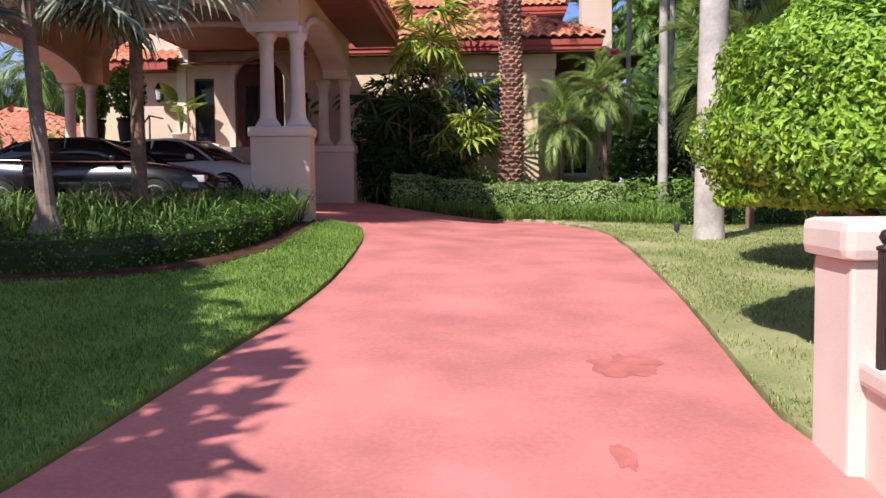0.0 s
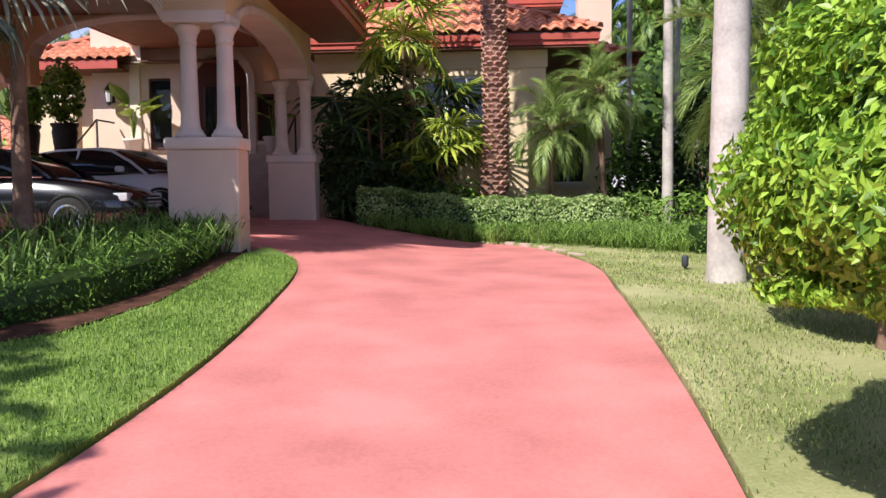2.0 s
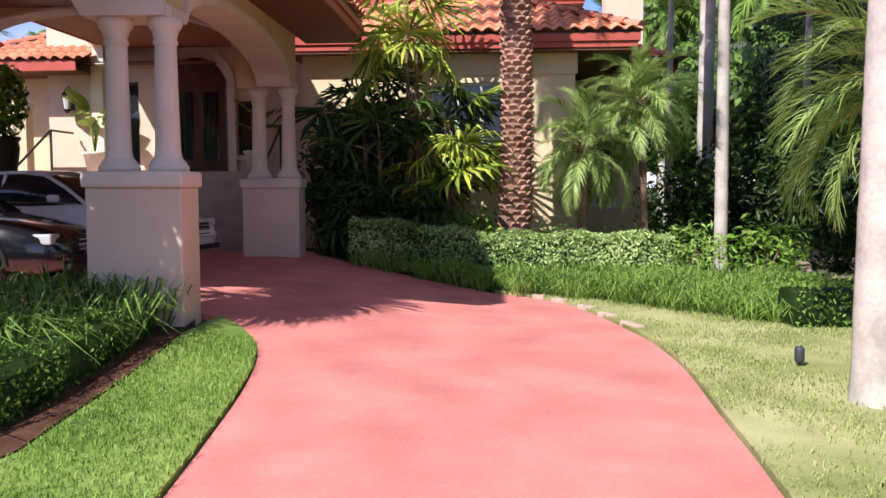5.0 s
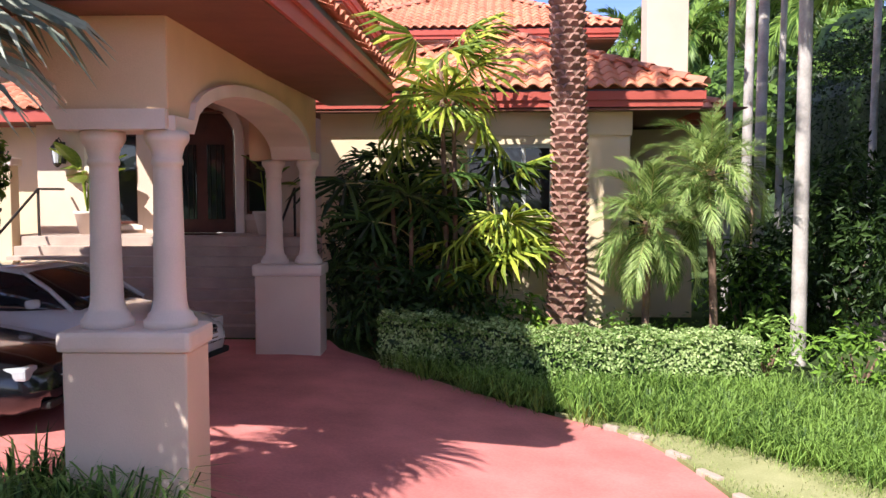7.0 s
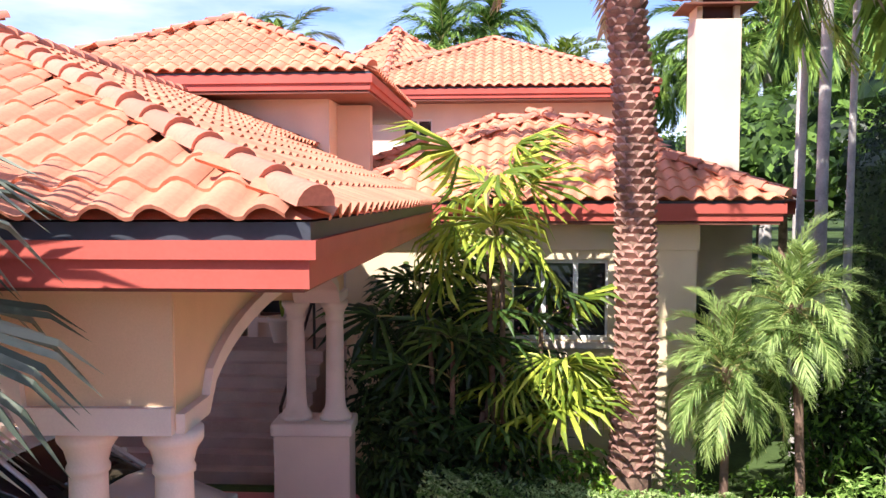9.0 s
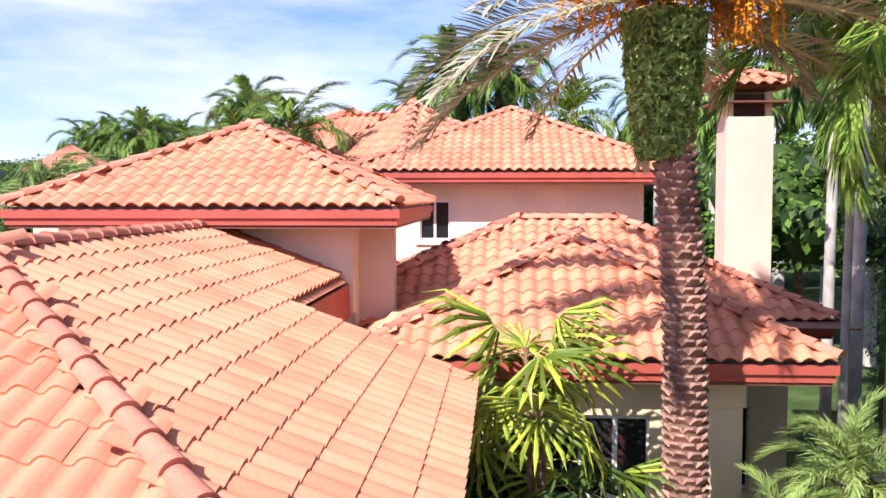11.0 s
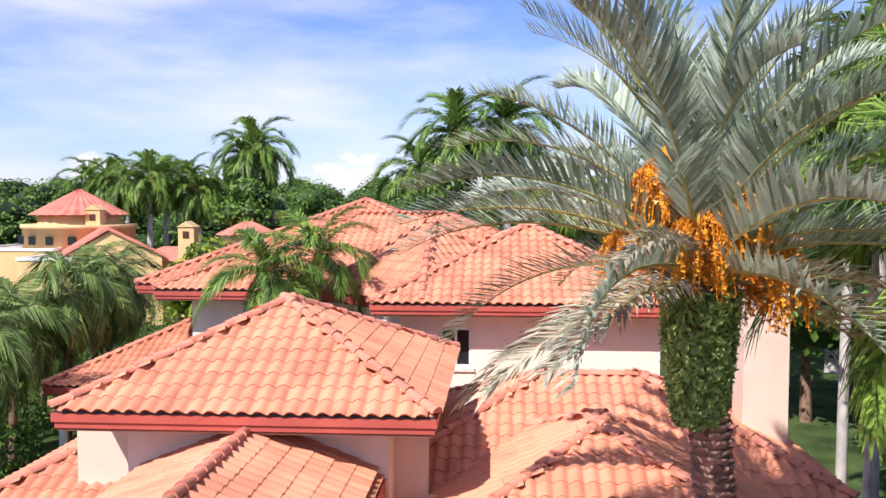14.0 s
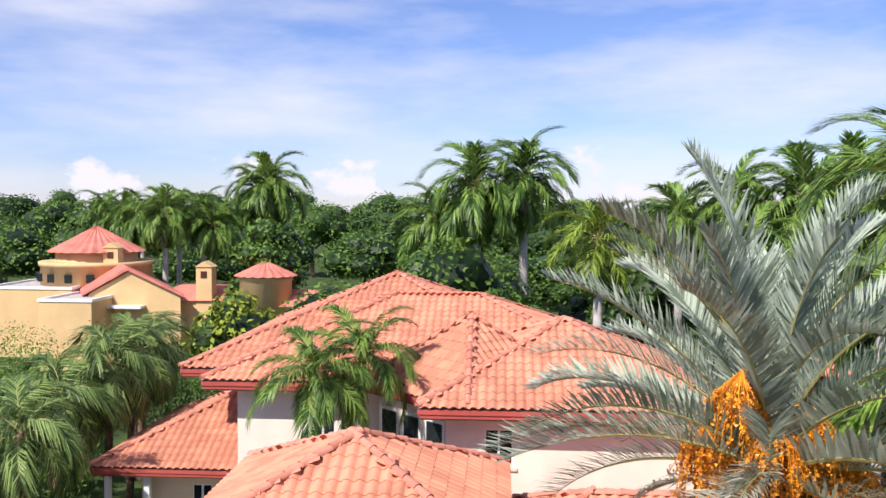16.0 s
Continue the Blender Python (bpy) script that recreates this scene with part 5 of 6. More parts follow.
# ---- far trees ----
def broad_tree(place, height, radius, mat, seed, label, group="far trees", n=2600, size=0.45):
    rs = np.random.RandomState(seed)
    t = thing("tree", place, label, "tree", group)
    local_part("trunk", trunk_mesh([(0, 0, -0.2), (0.1, 0, height * 0.3), (0, 0.1, height * 0.65)], [0.3, 0.2, 0.1], 8, 0.02, seed), M_BARK, t)
    pts, nr = [], []
    core = bmesh.new()
    lobes = 11
    for k in range(lobes):
        a, u = k * 2.4 + seed, (k + 0.5) / lobes
        c = np.array([radius * 0.62 * math.cos(a) * math.sqrt(u), radius * 0.62 * math.sin(a) * math.sqrt(u), height * (0.82 - 0.42 * u) + rs.uniform(-0.06, 0.06) * height])
        if k % 2:
            local_part("limb", trunk_mesh([(0, 0, height * 0.35), tuple(float(v) for v in c)], [0.1, 0.03], 6, 0, k), M_BARK, t)
        d = on_ball(n // lobes, rs)
        r = radius * rs.uniform(0.38, 0.58)
        made = bmesh.ops.create_icosphere(core, subdivisions=2, radius=1.0)["verts"]
        for v in made:
            v.co = Vector(c.tolist()) + Vector((v.co.x, v.co.y, v.co.z * 0.75)) * (r * 0.74 * rs.uniform(0.85, 1.1))
        pts.append(c + d * r * np.array([1, 1, 0.75]) * (rs.uniform(0.5, 1.05, len(d)) ** 0.5)[:, None])
        nr.append(d + np.array([0, 0, 0.3]))
    # lobes inside the crown, with its inner shade as their colour
    local_part("inner_foliage", core, M_SHADELEAF, t, "inner foliage, darkened for the shade inside the crown")
    local_part("crown", leaf_cloud("crown", np.concatenate(pts), np.concatenate(nr), size, 0.6, 0.6, [mat], 0.1, rs), None, t, kind="stuff")
    return t


proto = [broad_tree((7 + 8 * k, 73 + 3 * k, 1.0), 10.5, 5.5, M_TREE, 200 + k, "dense green broadleaf tree behind the house", n=3000, size=0.44) for k in range(3)]
spots = random.Random(5)
for row, (yy, step, zs) in enumerate([(72, 8.5, 0.9), (92, 9.0, 1.0), (120, 11, 1.2), (165, 12, 1.4), (230, 14, 1.55), (320, 19, 1.75)]):
    half_w = yy * 0.62 + 12
    x = -half_w - 2
    while x < half_w * 0.9:
        if not (row <= 1 and -60 < x < -15):
            o = copy_thing(proto[spots.randrange(3)], Matrix.Translation((x + spots.uniform(-3, 3), yy + spots.uniform(-5, 5), 0.9)) @ Euler((0, 0, spots.uniform(0, 6))).to_matrix().to_4x4() @ Matrix.Diagonal((zs * spots.uniform(0.85, 1.2), zs * spots.uniform(0.85, 1.2), zs * spots.uniform(0.78, 1.12), 1)))
        x += step * spots.uniform(0.8, 1.2)
for k, (x, y, s) in enumerate([(13, 30, 0.95), (14, 40, 1.0), (11.5, 50, 0.95), (15, 22, 0.9), (14.5, 12, 0.8), (19, 56, 1.1), (-26, 28, 0.4), (-15, 16, 0.35), (-19, 22, 0.45), (-20, 12, 0.5), (-12.5, 2.0, 0.75)]):
    copy_thing(proto[k % 3], Matrix.Translation((x, y, 0.9)) @ Euler((0, 0, k)).to_matrix().to_4x4() @ Matrix.Diagonal((s, s, s, 1)))
# added out of view, only to throw shade on the tall hedge
broad_tree((6.9, 14.6, 0.9), 11.0, 3.6, M_TREE, 315, "unseen leafy tree added to shade the boundary hedge", "", 9000, 0.3)
# three trees outside the view, placed by where their shadows should fall
broad_tree((-8.6, -0.3, 0.0), 8.4, 4.8, M_TREE, 309, "unseen tree added to shade the drive and lawn", "", 11000, 0.42)
broad_tree((-10.2, 5.2, 0.3), 7.6, 3.3, M_TREE, 316, "unseen leafy tree added to shade the left hedge", "", 7000, 0.36)
broad_tree((-9.0, 2.5, 0.0), 8.4, 4.5, M_TREE, 314, "unseen tree added to shade the left lawn", "", 9000, 0.42)
broad_tree((-18.5, 58, 1.0), 8.2, 3.2, M_LIME, 310, "bright lime-green leafy tree", "", 2200, 0.4)
broad_tree((-7.0, 62, 1.0), 11.0, 6.0, M_TREE, 311, "dense spreading green tree behind the roofs", "far trees", 3600, 0.45)
slim = broad_tree((-22, 78, 1.0), 14.0, 3.0, M_TREE, 312, "tall narrow green tree", "far trees", 2200, 0.4)

rp = [feather_palm("royal_palm", (-5.0, 66.5, 1.0), 14.2, 0.32, 0.25, F_ROYAL, 27, "tall royal palm with drooping green fronds", 1.6, -60, 70, 1.25, (0, 0), None, 401, "far royal palms"),
      feather_palm("royal_palm", (-1.9, 68.0, 1.0), 15.0, 0.32, 0.25, F_ROYAL, 27, "tall royal palm with drooping green fronds", 1.6, -60, 70, 1.25, (0, 0), None, 402, "far royal palms"),
      feather_palm("royal_palm", (2.2, 60.0, 1.0), 11.0, 0.3, 0.24, F_LIME, 24, "royal palm with lime-green fronds", 1.4, -55, 70, 1.15, (0, 0), None, 403, "far royal palms")]
for k, (x, y, s, j) in enumerate([(-26.5, 96, 1.08, 0), (-28.5, 99, 0.98, 1), (-35, 90, 0.86, 0), (-38, 92, 0.8, 1), (-41, 95, 0.84, 0), (-33, 95, 0.82, 1), (-44.5, 98, 0.85, 0), (-37, 99, 0.84, 1), (-31, 92, 0.78, 0), (8.0, 66, 0.85, 0), (10.5, 62, 0.9, 1), (13, 58, 0.95, 0), (15.5, 50, 0.95, 1), (17, 62, 1.0, 0), (12.5, 45, 0.75, 0), (9.5, 55, 0.72, 1), (20, 48, 1.0, 1), (-7.8, 70, 0.85, 0)]):
    copy_thing(rp[j], Matrix.Translation((x, y, 0.95)) @ Euler((0, 0, k * 1.3)).to_matrix().to_4x4() @ Matrix.Diagonal((s, s, s, 1)))
# palms in the court and along the left side
feather_palm("court_palm", (-8.85, 33.3, 1.0), 8.0, 0.12, 0.1, F_COURT, 17, "small palm with drooping dark fronds in the court", 0.5, -40, 65, 0.68, (0.15, 0), None, 421, "court palms")
feather_palm("court_palm", (-7.45, 34.4, 1.0), 8.35, 0.12, 0.1, F_COURT, 17, "small palm with drooping dark fronds in the court", 0.5, -40, 65, 0.68, (-0.1, 0), None, 422, "court palms")
for k, (x, y, h) in enumerate([(-18.8, 35.5, 5.4), (-20.6, 41, 5.4), (-19.0, 44.5, 6.6), (-22.5, 47, 4.2), (-20.5, 49, 5.6), (-24.5, 42, 4.6), (-21.5, 34, 4.4), (-23.2, 38, 4.8), (-19.6, 47, 6.2), (-18.6, 41.5, 6.6), (-22.4, 53, 5.0), (-19.6, 39.5, 5.6)]):
    feather_palm("queen_palm", (x, y, 1.0), h, 0.15, 0.12, F_QUEEN, 18, "queen palm with long drooping feathery fronds", 0.0, -55, 70, 0.95, (0.2, 0), M_BARK, 430 + k, "queen palms")
for k, (x, y, r) in enumerate([(-19.0, 33.0, 1.6), (-21.5, 30.5, 1.8), (-24.0, 35.5, 2.2), (-17.6, 34.6, 1.2), (-20, 39, 1.5), (-26.5, 45, 2.5), (-22, 44, 1.8), (-28, 40, 2.4), (-30, 48, 2.6), (-27, 55, 2.6), (-23, 57, 2.4), (-32, 56, 2.8), (-34, 44, 2.6), (-31, 36, 2.2), (-27.5, 32, 2.0), (-24, 49.5, 2.2), (-19.5, 55, 2.0), (-36, 66, 3.0), (-30, 67, 3.0), (-25, 66, 2.6), (-20, 66, 2.4), (-42, 62, 3.0), (-39, 52, 3.0)]):
    shrub("shrub", (x, y, 1.0), (r, r, r * 0.8), M_HEDGE if k % 2 else M_TREE, "leafy green shrub beside the house", int(600 * r), 0.22, 150 + k, 0.45, group="side shrubs")

for k, (x, y, r, h) in enumerate([(-11.8, 19.4, 1.0, 1.2), (-12.6, 16.8, 1.2, 1.3), (-13.8, 21.0, 1.3, 1.6), (-11.6, 22.6, 0.9, 1.1), (-14.5, 18.5, 1.4, 1.8)]):
    shrub("shrub", (x, y, 1.2), (r, r, h), M_BLADE if k % 2 else M_HEDGE, "leafy green shrub beyond the carport", 900, 0.2, 180 + k, 0.3, group="side shrubs")

# ---- cars ----
def car_paint(name, colour, metal, rough):
    return material(name, colour, rough, 0.04, 2, 30, 0.0, metal=metal, spec=0.6, coat=1.0)


M_BLACKCAR = car_paint("black_car_paint", (0.012, 0.013, 0.018), 0.2, 0.22)
M_SILVERCAR = car_paint("white_car_paint", (0.80, 0.81, 0.83), 0.0, 0.22)
M_RUBBER = material("tyre_rubber", (0.02, 0.02, 0.02), 0.85, 0.2, 5, 40, 0.3)
M_CHROME = material("bright_metal", (0.65, 0.66, 0.68), 0.22, 0.08, 4, 30, 0.0, metal=1.0)
M_LENS = material("lamp_lens", (0.55, 0.57, 0.6), 0.1, 0.1, 4, 30, 0.0, spec=0.8)
M_REDLENS = material("red_lamp_lens", (0.35, 0.02, 0.02), 0.15, 0.1, 4, 30, 0.0, spec=0.8)


def sedan(place, turn, paint, label):
    """A saloon car, its nose along local +x."""
    c = thing("car", place, label, "car")
    body = [(-2.42, 0.62, 0.42, 0.78), (-2.38, 0.80, 0.32, 0.95), (-2.15, 0.87, 0.24, 1.06), (-1.75, 0.90, 0.22, 1.09), (-1.1, 0.915, 0.2, 1.04), (0.0, 0.92, 0.2, 1.0), (0.9, 0.915, 0.2, 0.99), (1.25, 0.91, 0.2, 0.96), (1.75, 0.885, 0.22, 0.88), (2.15, 0.82, 0.24, 0.78), (2.36, 0.70, 0.28, 0.66), (2.44, 0.52, 0.36, 0.56)]
    rings = []
    for x, w, lo, top in body:
        mid = lo + (top - lo) * 0.55
        half_ring = [(-w * 0.86, lo), (-w, lo + 0.12), (-w * 1.01, mid), (-w * 0.97, top - 0.1), (-w * 0.86, top - 0.02), (-w * 0.45, top + 0.02)]
        ring = half_ring + [(-y, z) for y, z in half_ring[::-1]]
        rings.append([(x, y, z) for y, z in ring])
    bm = add_ring_tube(bmesh.new(), rings)
    bmesh.ops.recalc_face_normals(bm, faces=bm.faces[:])
    body_part = smooth(local_part("body", bm, paint, c))
    cabin = [(-1.95, 0.70, 1.06, 1.09), (-1.35, 0.76, 1.03, 1.35), (-0.75, 0.78, 1.0, 1.44), (0.0, 0.78, 0.99, 1.46), (0.35, 0.77, 0.98, 1.41), (0.75, 0.75, 0.98, 1.22), (1.15, 0.70, 0.96, 0.985)]
    for name, mat, grow, f0, f1 in (("glasshouse", M_PANE, 0.0, 0.0, 1.0), ("roof_panel", paint, 0.012, 0.9, 1.0)):
        rings = []
        for x, w, lo, top in cabin if name == "glasshouse" else cabin[1:5]:
            h = top - lo
            a, b = w * 1.08, w * 0.80
            if name == "glasshouse":
                hr = [(-a, lo - 0.04), (-(a + b) / 2 - 0.02, lo + h * 0.5), (-b, lo + h * 0.93), (-b * 0.6, top)]
            else:
                hr = [(-b - 0.012, lo + h * 0.9), (-b * 0.97, lo + h * 0.97 + 0.01), (-b * 0.6, top + 0.012)]
            rings.append([(x, y, z) for y, z in hr + [(-y, z) for y, z in hr[::-1]]])
        bm = add_ring_tube(bmesh.new(), rings)
        bmesh.ops.recalc_face_normals(bm, faces=bm.faces[:])
        smooth(local_part(name, bm, mat, c))
    for s in (1, -1):
        for x0, x1, x2, z0, z1 in ((1.12, 0.75, 0.33, 0.96, 1.41), (-0.28, -0.28, -0.28, 1.0, 1.42), (-1.9, -1.4, -1.2, 1.05, 1.38)):
            bm = tube(bmesh.new(), [(x0, s * 0.80, z0), (x1, s * 0.72, (z0 + z1) / 2 + 0.02), (x2, s * 0.635, z1)], 0.028, 6)
            local_part("pillar", bm, paint, c)
        bm = tube(bmesh.new(), [(-1.9, s * 0.86, 1.055), (-0.5, s * 0.875, 1.005), (1.0, s * 0.83, 0.985)], 0.012, 6)
        local_part("window_trim", bm, M_CHROME, c)
        mirror = bmesh.new()
        add_box(mirror, 0.64, 0.76, s * 0.96 - 0.09, s * 0.96 + 0.09, 1.0, 1.11, 0.045)
        smooth(local_part("mirror", mirror, paint, c))
        lens = bmesh.new()
        add_box(lens, 2.02, 2.3, s * 0.66 - 0.13, s * 0.66 + 0.13, 0.60, 0.73, 0.03)
        local_part("headlight", lens, M_LENS, c)
        tail = bmesh.new()
        add_box(tail, -2.42, -2.3, s * 0.62 - 0.16, s * 0.62 + 0.16, 0.78, 0.92, 0.02)
        local_part("tail_light", tail, M_REDLENS, c)
        for x in (1.42, -1.42):
            prof = [(0.2, -0.11), (0.31, -0.11), (0.335, -0.07), (0.335, 0.07), (0.31, 0.11), (0.2, 0.11)]
            bm = lathe(bmesh.new(), 0, 0, prof, 28)
            bm.transform(Matrix.Translation((x, s * 0.83, 0.335)) @ Matrix.Rotation(math.pi / 2, 4, "X"))
            w = smooth(local_part("wheel", bm, M_RUBBER, c))
            rim = lathe(bmesh.new(), 0, 0, [(0.03, -0.1), (0.2, -0.118), (0.225, -0.112), (0.225, 0.112), (0.2, 0.118), (0.03, 0.1)], 20)
            rim.transform(Matrix.Translation((x, s * 0.83, 0.335)) @ Matrix.Rotation(math.pi / 2, 4, "X"))
            r = local_part("rim", rim, M_CHROME, w)
            archb = bmesh.new()
            tube(archb, [(x + 0.37 * math.cos(math.pi * k / 10), s * 0.895, 0.335 + 0.37 * math.sin(math.pi * k / 10)) for k in range(11)], 0.03, 6)
            local_part("wheel_arch", archb, M_RUBBER, c)
    g = bmesh.new()
    add_box(g, 2.34, 2.43, -0.34, 0.34, 0.47, 0.68, 0.03)
    grille = local_part("grille", g, M_RUBBER, c)
    for z in (0.52, 0.58, 0.64):
        b = bmesh.new()
        add_box(b, 2.425, 2.445, -0.31, 0.31, z - 0.009, z + 0.009)
        local_part("grille_bar", b, M_CHROME, grille)
    b = bmesh.new()
    add_box(b, 2.28, 2.46, -0.62, 0.62, 0.28, 0.36, 0.03)
    local_part("bumper_intake", b, M_RUBBER, c)
    c.rotation_euler = (0, 0, radians(turn))
    return c


sedan((-7.55, 16.55, 1.17), 2, M_BLACKCAR, "glossy black saloon car parked under the carport")
sedan((-6.65, 18.64, 1.26), -8, M_SILVERCAR, "white saloon car parked by the entrance steps")

# ---- entrance details ----
def wall_lantern(x, y, z):
    l = thing("wall_lantern", (x, y, z), "dark iron carriage lantern on the entrance wall", "lantern")
    part("back_plate", box(x - 0.06, x + 0.06, y - 0.03, y, z - 0.22, z + 0.22, 0.01), M_IRON, l)
    part("arm", tube(bmesh.new(), [(x, y - 0.02, z + 0.18), (x, y - 0.14, z + 0.3), (x, y - 0.24, z + 0.24)], 0.012, 6), M_IRON, l)
    smooth(part("roof", lathe(bmesh.new(), x, y - 0.24, [(0.14, z + 0.08), (0.12, z + 0.11), (0.05, z + 0.2), (0.02, z + 0.26)], 8), M_IRON, l))
    part("glass", lathe(bmesh.new(), x, y - 0.24, [(0.07, z - 0.22), (0.11, z + 0.08)], 8), M_LENS, l, "clear lantern glass")
    part("base", lathe(bmesh.new(), x, y - 0.24, [(0.02, z - 0.3), (0.08, z - 0.24), (0.08, z - 0.21)], 8), M_IRON, l)
    for k in range(4):
        a = math.pi / 4 + k * math.pi / 2
        part("bar", tube(bmesh.new(), [(x + 0.075 * math.cos(a), y - 0.24 + 0.075 * math.sin(a), z - 0.22), (x + 0.115 * math.cos(a), y - 0.24 + 0.115 * math.sin(a), z + 0.09)], 0.008, 5), M_IRON, l)


wall_lantern(-9.45, 25.05, 4.45)
rail = thing("stair_railing", (-9.3, 22.5, 1.4), "dark iron handrail beside the steps", "railing")
for y, z in ((21.6, 1.47), (22.45, 2.0), (23.9, 2.81)):
    part("post", box(-9.4, -9.36, y - 0.02, y + 0.02, z, z + 0.9), M_IRON, rail)
part("handrail", tube(bmesh.new(), [(-9.38, 21.6, 2.37), (-9.38, 23.9, 3.71), (-9.38, 24.9, 3.71)], 0.025, 8), M_IRON, rail)
rail = thing("stair_railing", (-4.3, 22.5, 1.4), "dark iron handrail beside the steps", "railing")
for y, z in ((21.6, 1.47), (23.9, 2.81)):
    part("post", box(-4.42, -4.38, y - 0.02, y + 0.02, z, z + 0.9), M_IRON, rail)
part("handrail", tube(bmesh.new(), [(-4.4, 21.6, 2.37), (-4.4, 23.9, 3.71)], 0.025, 8), M_IRON, rail)


def big_leaf_plant(x, y, z, label, n=9, size=0.55, seed=0):
    rs = random.Random(seed)
    p = thing("potted_plant", (x, y, z), label, "plant")
    smooth(part("pot", lathe(bmesh.new(), x, y, [(0.16, z), (0.24, z + 0.38), (0.27, z + 0.4), (0.27, z + 0.45), (0.22, z + 0.45)], 18), M_TRIM, p, "pale stone pot"))
    v, f = [], []
    for i in range(7):
        for s, k in ((-1, 0), (0, 1), (1, 2)):
            u = i / 6
            w = 0.5 * math.sin(math.pi * min(1, u * 0.9 + 0.08)) ** 0.8
            v.append((0.25 + u, s * w * 0.62, -0.25 * u * u + (0.05 if s else 0)))
    f = [(3 * i + k, 3 * i + k + 1, 3 * i + 4 + k, 3 * i + 3 + k) for i in range(6) for k in range(2)]
    me = mesh_from("leaf", v, f, [M_LIMEPALM])
    for i in range(n):
        a, h = i * 137.5, rs.uniform(0.7, 1.5)
        part("stalk", tube(bmesh.new(), [(x, y, z + 0.4), (x + 0.1 * math.cos(radians(a)), y + 0.1 * math.sin(radians(a)), z + 0.4 + h * 0.6)], 0.012, 5), M_LIMEPALM, p)
        hang(p, "leaf", me, (0.08 * math.cos(radians(a)), 0.08 * math.sin(radians(a)), 0.4 + h * 0.6), a, rs.uniform(10, 60), rs.uniform(-20, 20), size * rs.uniform(0.8, 1.2))


big_leaf_plant(-8.75, 24.6, 2.82, "large-leaved plant in a pale pot by the door", 10, 0.6, 3)
big_leaf_plant(-5.1, 24.5, 2.82, "dark leafy plant in a pale pot by the door", 7, 0.45, 4)

def urn_shrub(x, y, z, label, h, seed):
    """A leafy shrub in a tall dark urn on a stucco plinth."""
    u = thing("potted_shrub", (x, y, z), label, "plant", "entrance urns")
    part("plinth", box(x - 0.3, x + 0.3, y - 0.3, y + 0.3, z, z + 1.15, 0.02), M_PED, u)
    smooth(part("urn", lathe(bmesh.new(), x, y, [(0.15, z + 1.15), (0.16, z + 1.2), (0.22, z + 1.55), (0.27, z + 1.95), (0.25, z + 2.05), (0.29, z + 2.1), (0.29, z + 2.15), (0.24, z + 2.15)], 20), M_IRON, u, "tall dark glazed urn"))
    part("stem", tube(bmesh.new(), [(x, y, z + 2.1), (x + 0.03, y, z + 2.1 + h * 0.6)], 0.03, 6), M_BARK, u)
    r = np.random.RandomState(seed)
    d = on_ball(900, r)
    p = np.array([x, y, z + 2.15 + h * 0.5]) + d * np.array([0.42, 0.42, h * 0.55]) * (r.uniform(0.4, 1.05, 900) ** 0.6)[:, None]
    part("foliage", leaf_cloud("foliage", p, d + np.array([0, 0, 0.4]), 0.15, 0.5, 0.7, [M_HEDGE], 0.1, r), None, u, kind="stuff")


urn_shrub(-8.75, 21.0, 1.25, "leafy shrub in a tall dark urn by the entrance steps", 1.3, 330)
urn_shrub(-9.75, 21.3, 1.25, "leafy shrub in a dark urn beside the steps", 0.9, 331)
stub = thing("garden_wall", (-10.2, 23.8, 1.2), "short cream stucco wall with a pale cap beside the steps", "wall")
part("wall_body", box(-11.2, -9.75, 23.6, 23.9, 1.1, 4.15, 0.02), M_WALL, stub)
part("cap", box(-11.25, -9.70, 23.54, 23.96, 4.15, 4.3, 0.03), M_TRIM, stub)
shed = thing("garden_house", (-15.5, 28.5, 1.2), "low garden house with a red clay tile roof", "house")
wall_with_holes(shed, "y", 26.8, 0.2, -18.4, -12.9, 1.0, 2.7, [(-15.5, -14.6, 1.2, 2.5)], M_WALL)
wall_with_holes(shed, "x", -13.1, 0.2, 27.0, 31.0, 1.0, 2.7, [], M_WALL)
hip_roof(shed, -19.0, -12.4, 26.2, 31.8, 2.95, 0.5)
mat_ob = thing("door_mat", (-6.58, 24.4, 2.82), "dark brown door mat on the landing", "mat")
part("mat", box(-7.1, -6.05, 24.15, 24.6, 2.818, 2.834, 0.006), M_SOIL, mat_ob)


# ---- garden details ----
def path_light(x, y):
    z = float(ground(x, y))
    l = thing("path_light", (x, y, z), "small grey spike garden light", "lamp", "garden lights")
    part("spike", lathe(bmesh.new(), x, y, [(0.012, z - 0.05), (0.012, z + 0.06)], 8), M_IRON, l)
    smooth(part("shade", lathe(bmesh.new(), x, y, [(0.03, z + 0.06), (0.042, z + 0.08), (0.042, z + 0.18), (0.03, z + 0.20)], 14), M_METAL, l))


for x, y in ((-3.55, 11.1), (2.75, 13.2)):
    path_light(x, y)
for k, (x, y, a, b, turn) in enumerate([(1.63, 15.2, 0.2, 0.05, -1.2), (1.45, 15.9, 0.16, 0.045, -1.1), (1.27, 16.5, 0.15, 0.045, -1.0), (0.98, 17.15, 0.12, 0.05, -0.8), (0.72, 17.5, 0.1, 0.04, -0.7)]):
    z = float(ground(x, y)) + 0.03
    bm = box(-a, a, -b, b, z - 0.05, z + 0.025, 0.02)
    bm.transform(Matrix.Translation((x, y, 0)) @ Matrix.Rotation(turn, 4, "Z"))
    t = thing("edging_stone", (x, y, z), "pale flat stone set in the lawn edge", "stone", "edging stones")
    part("slab", bm, M_STONE, t)


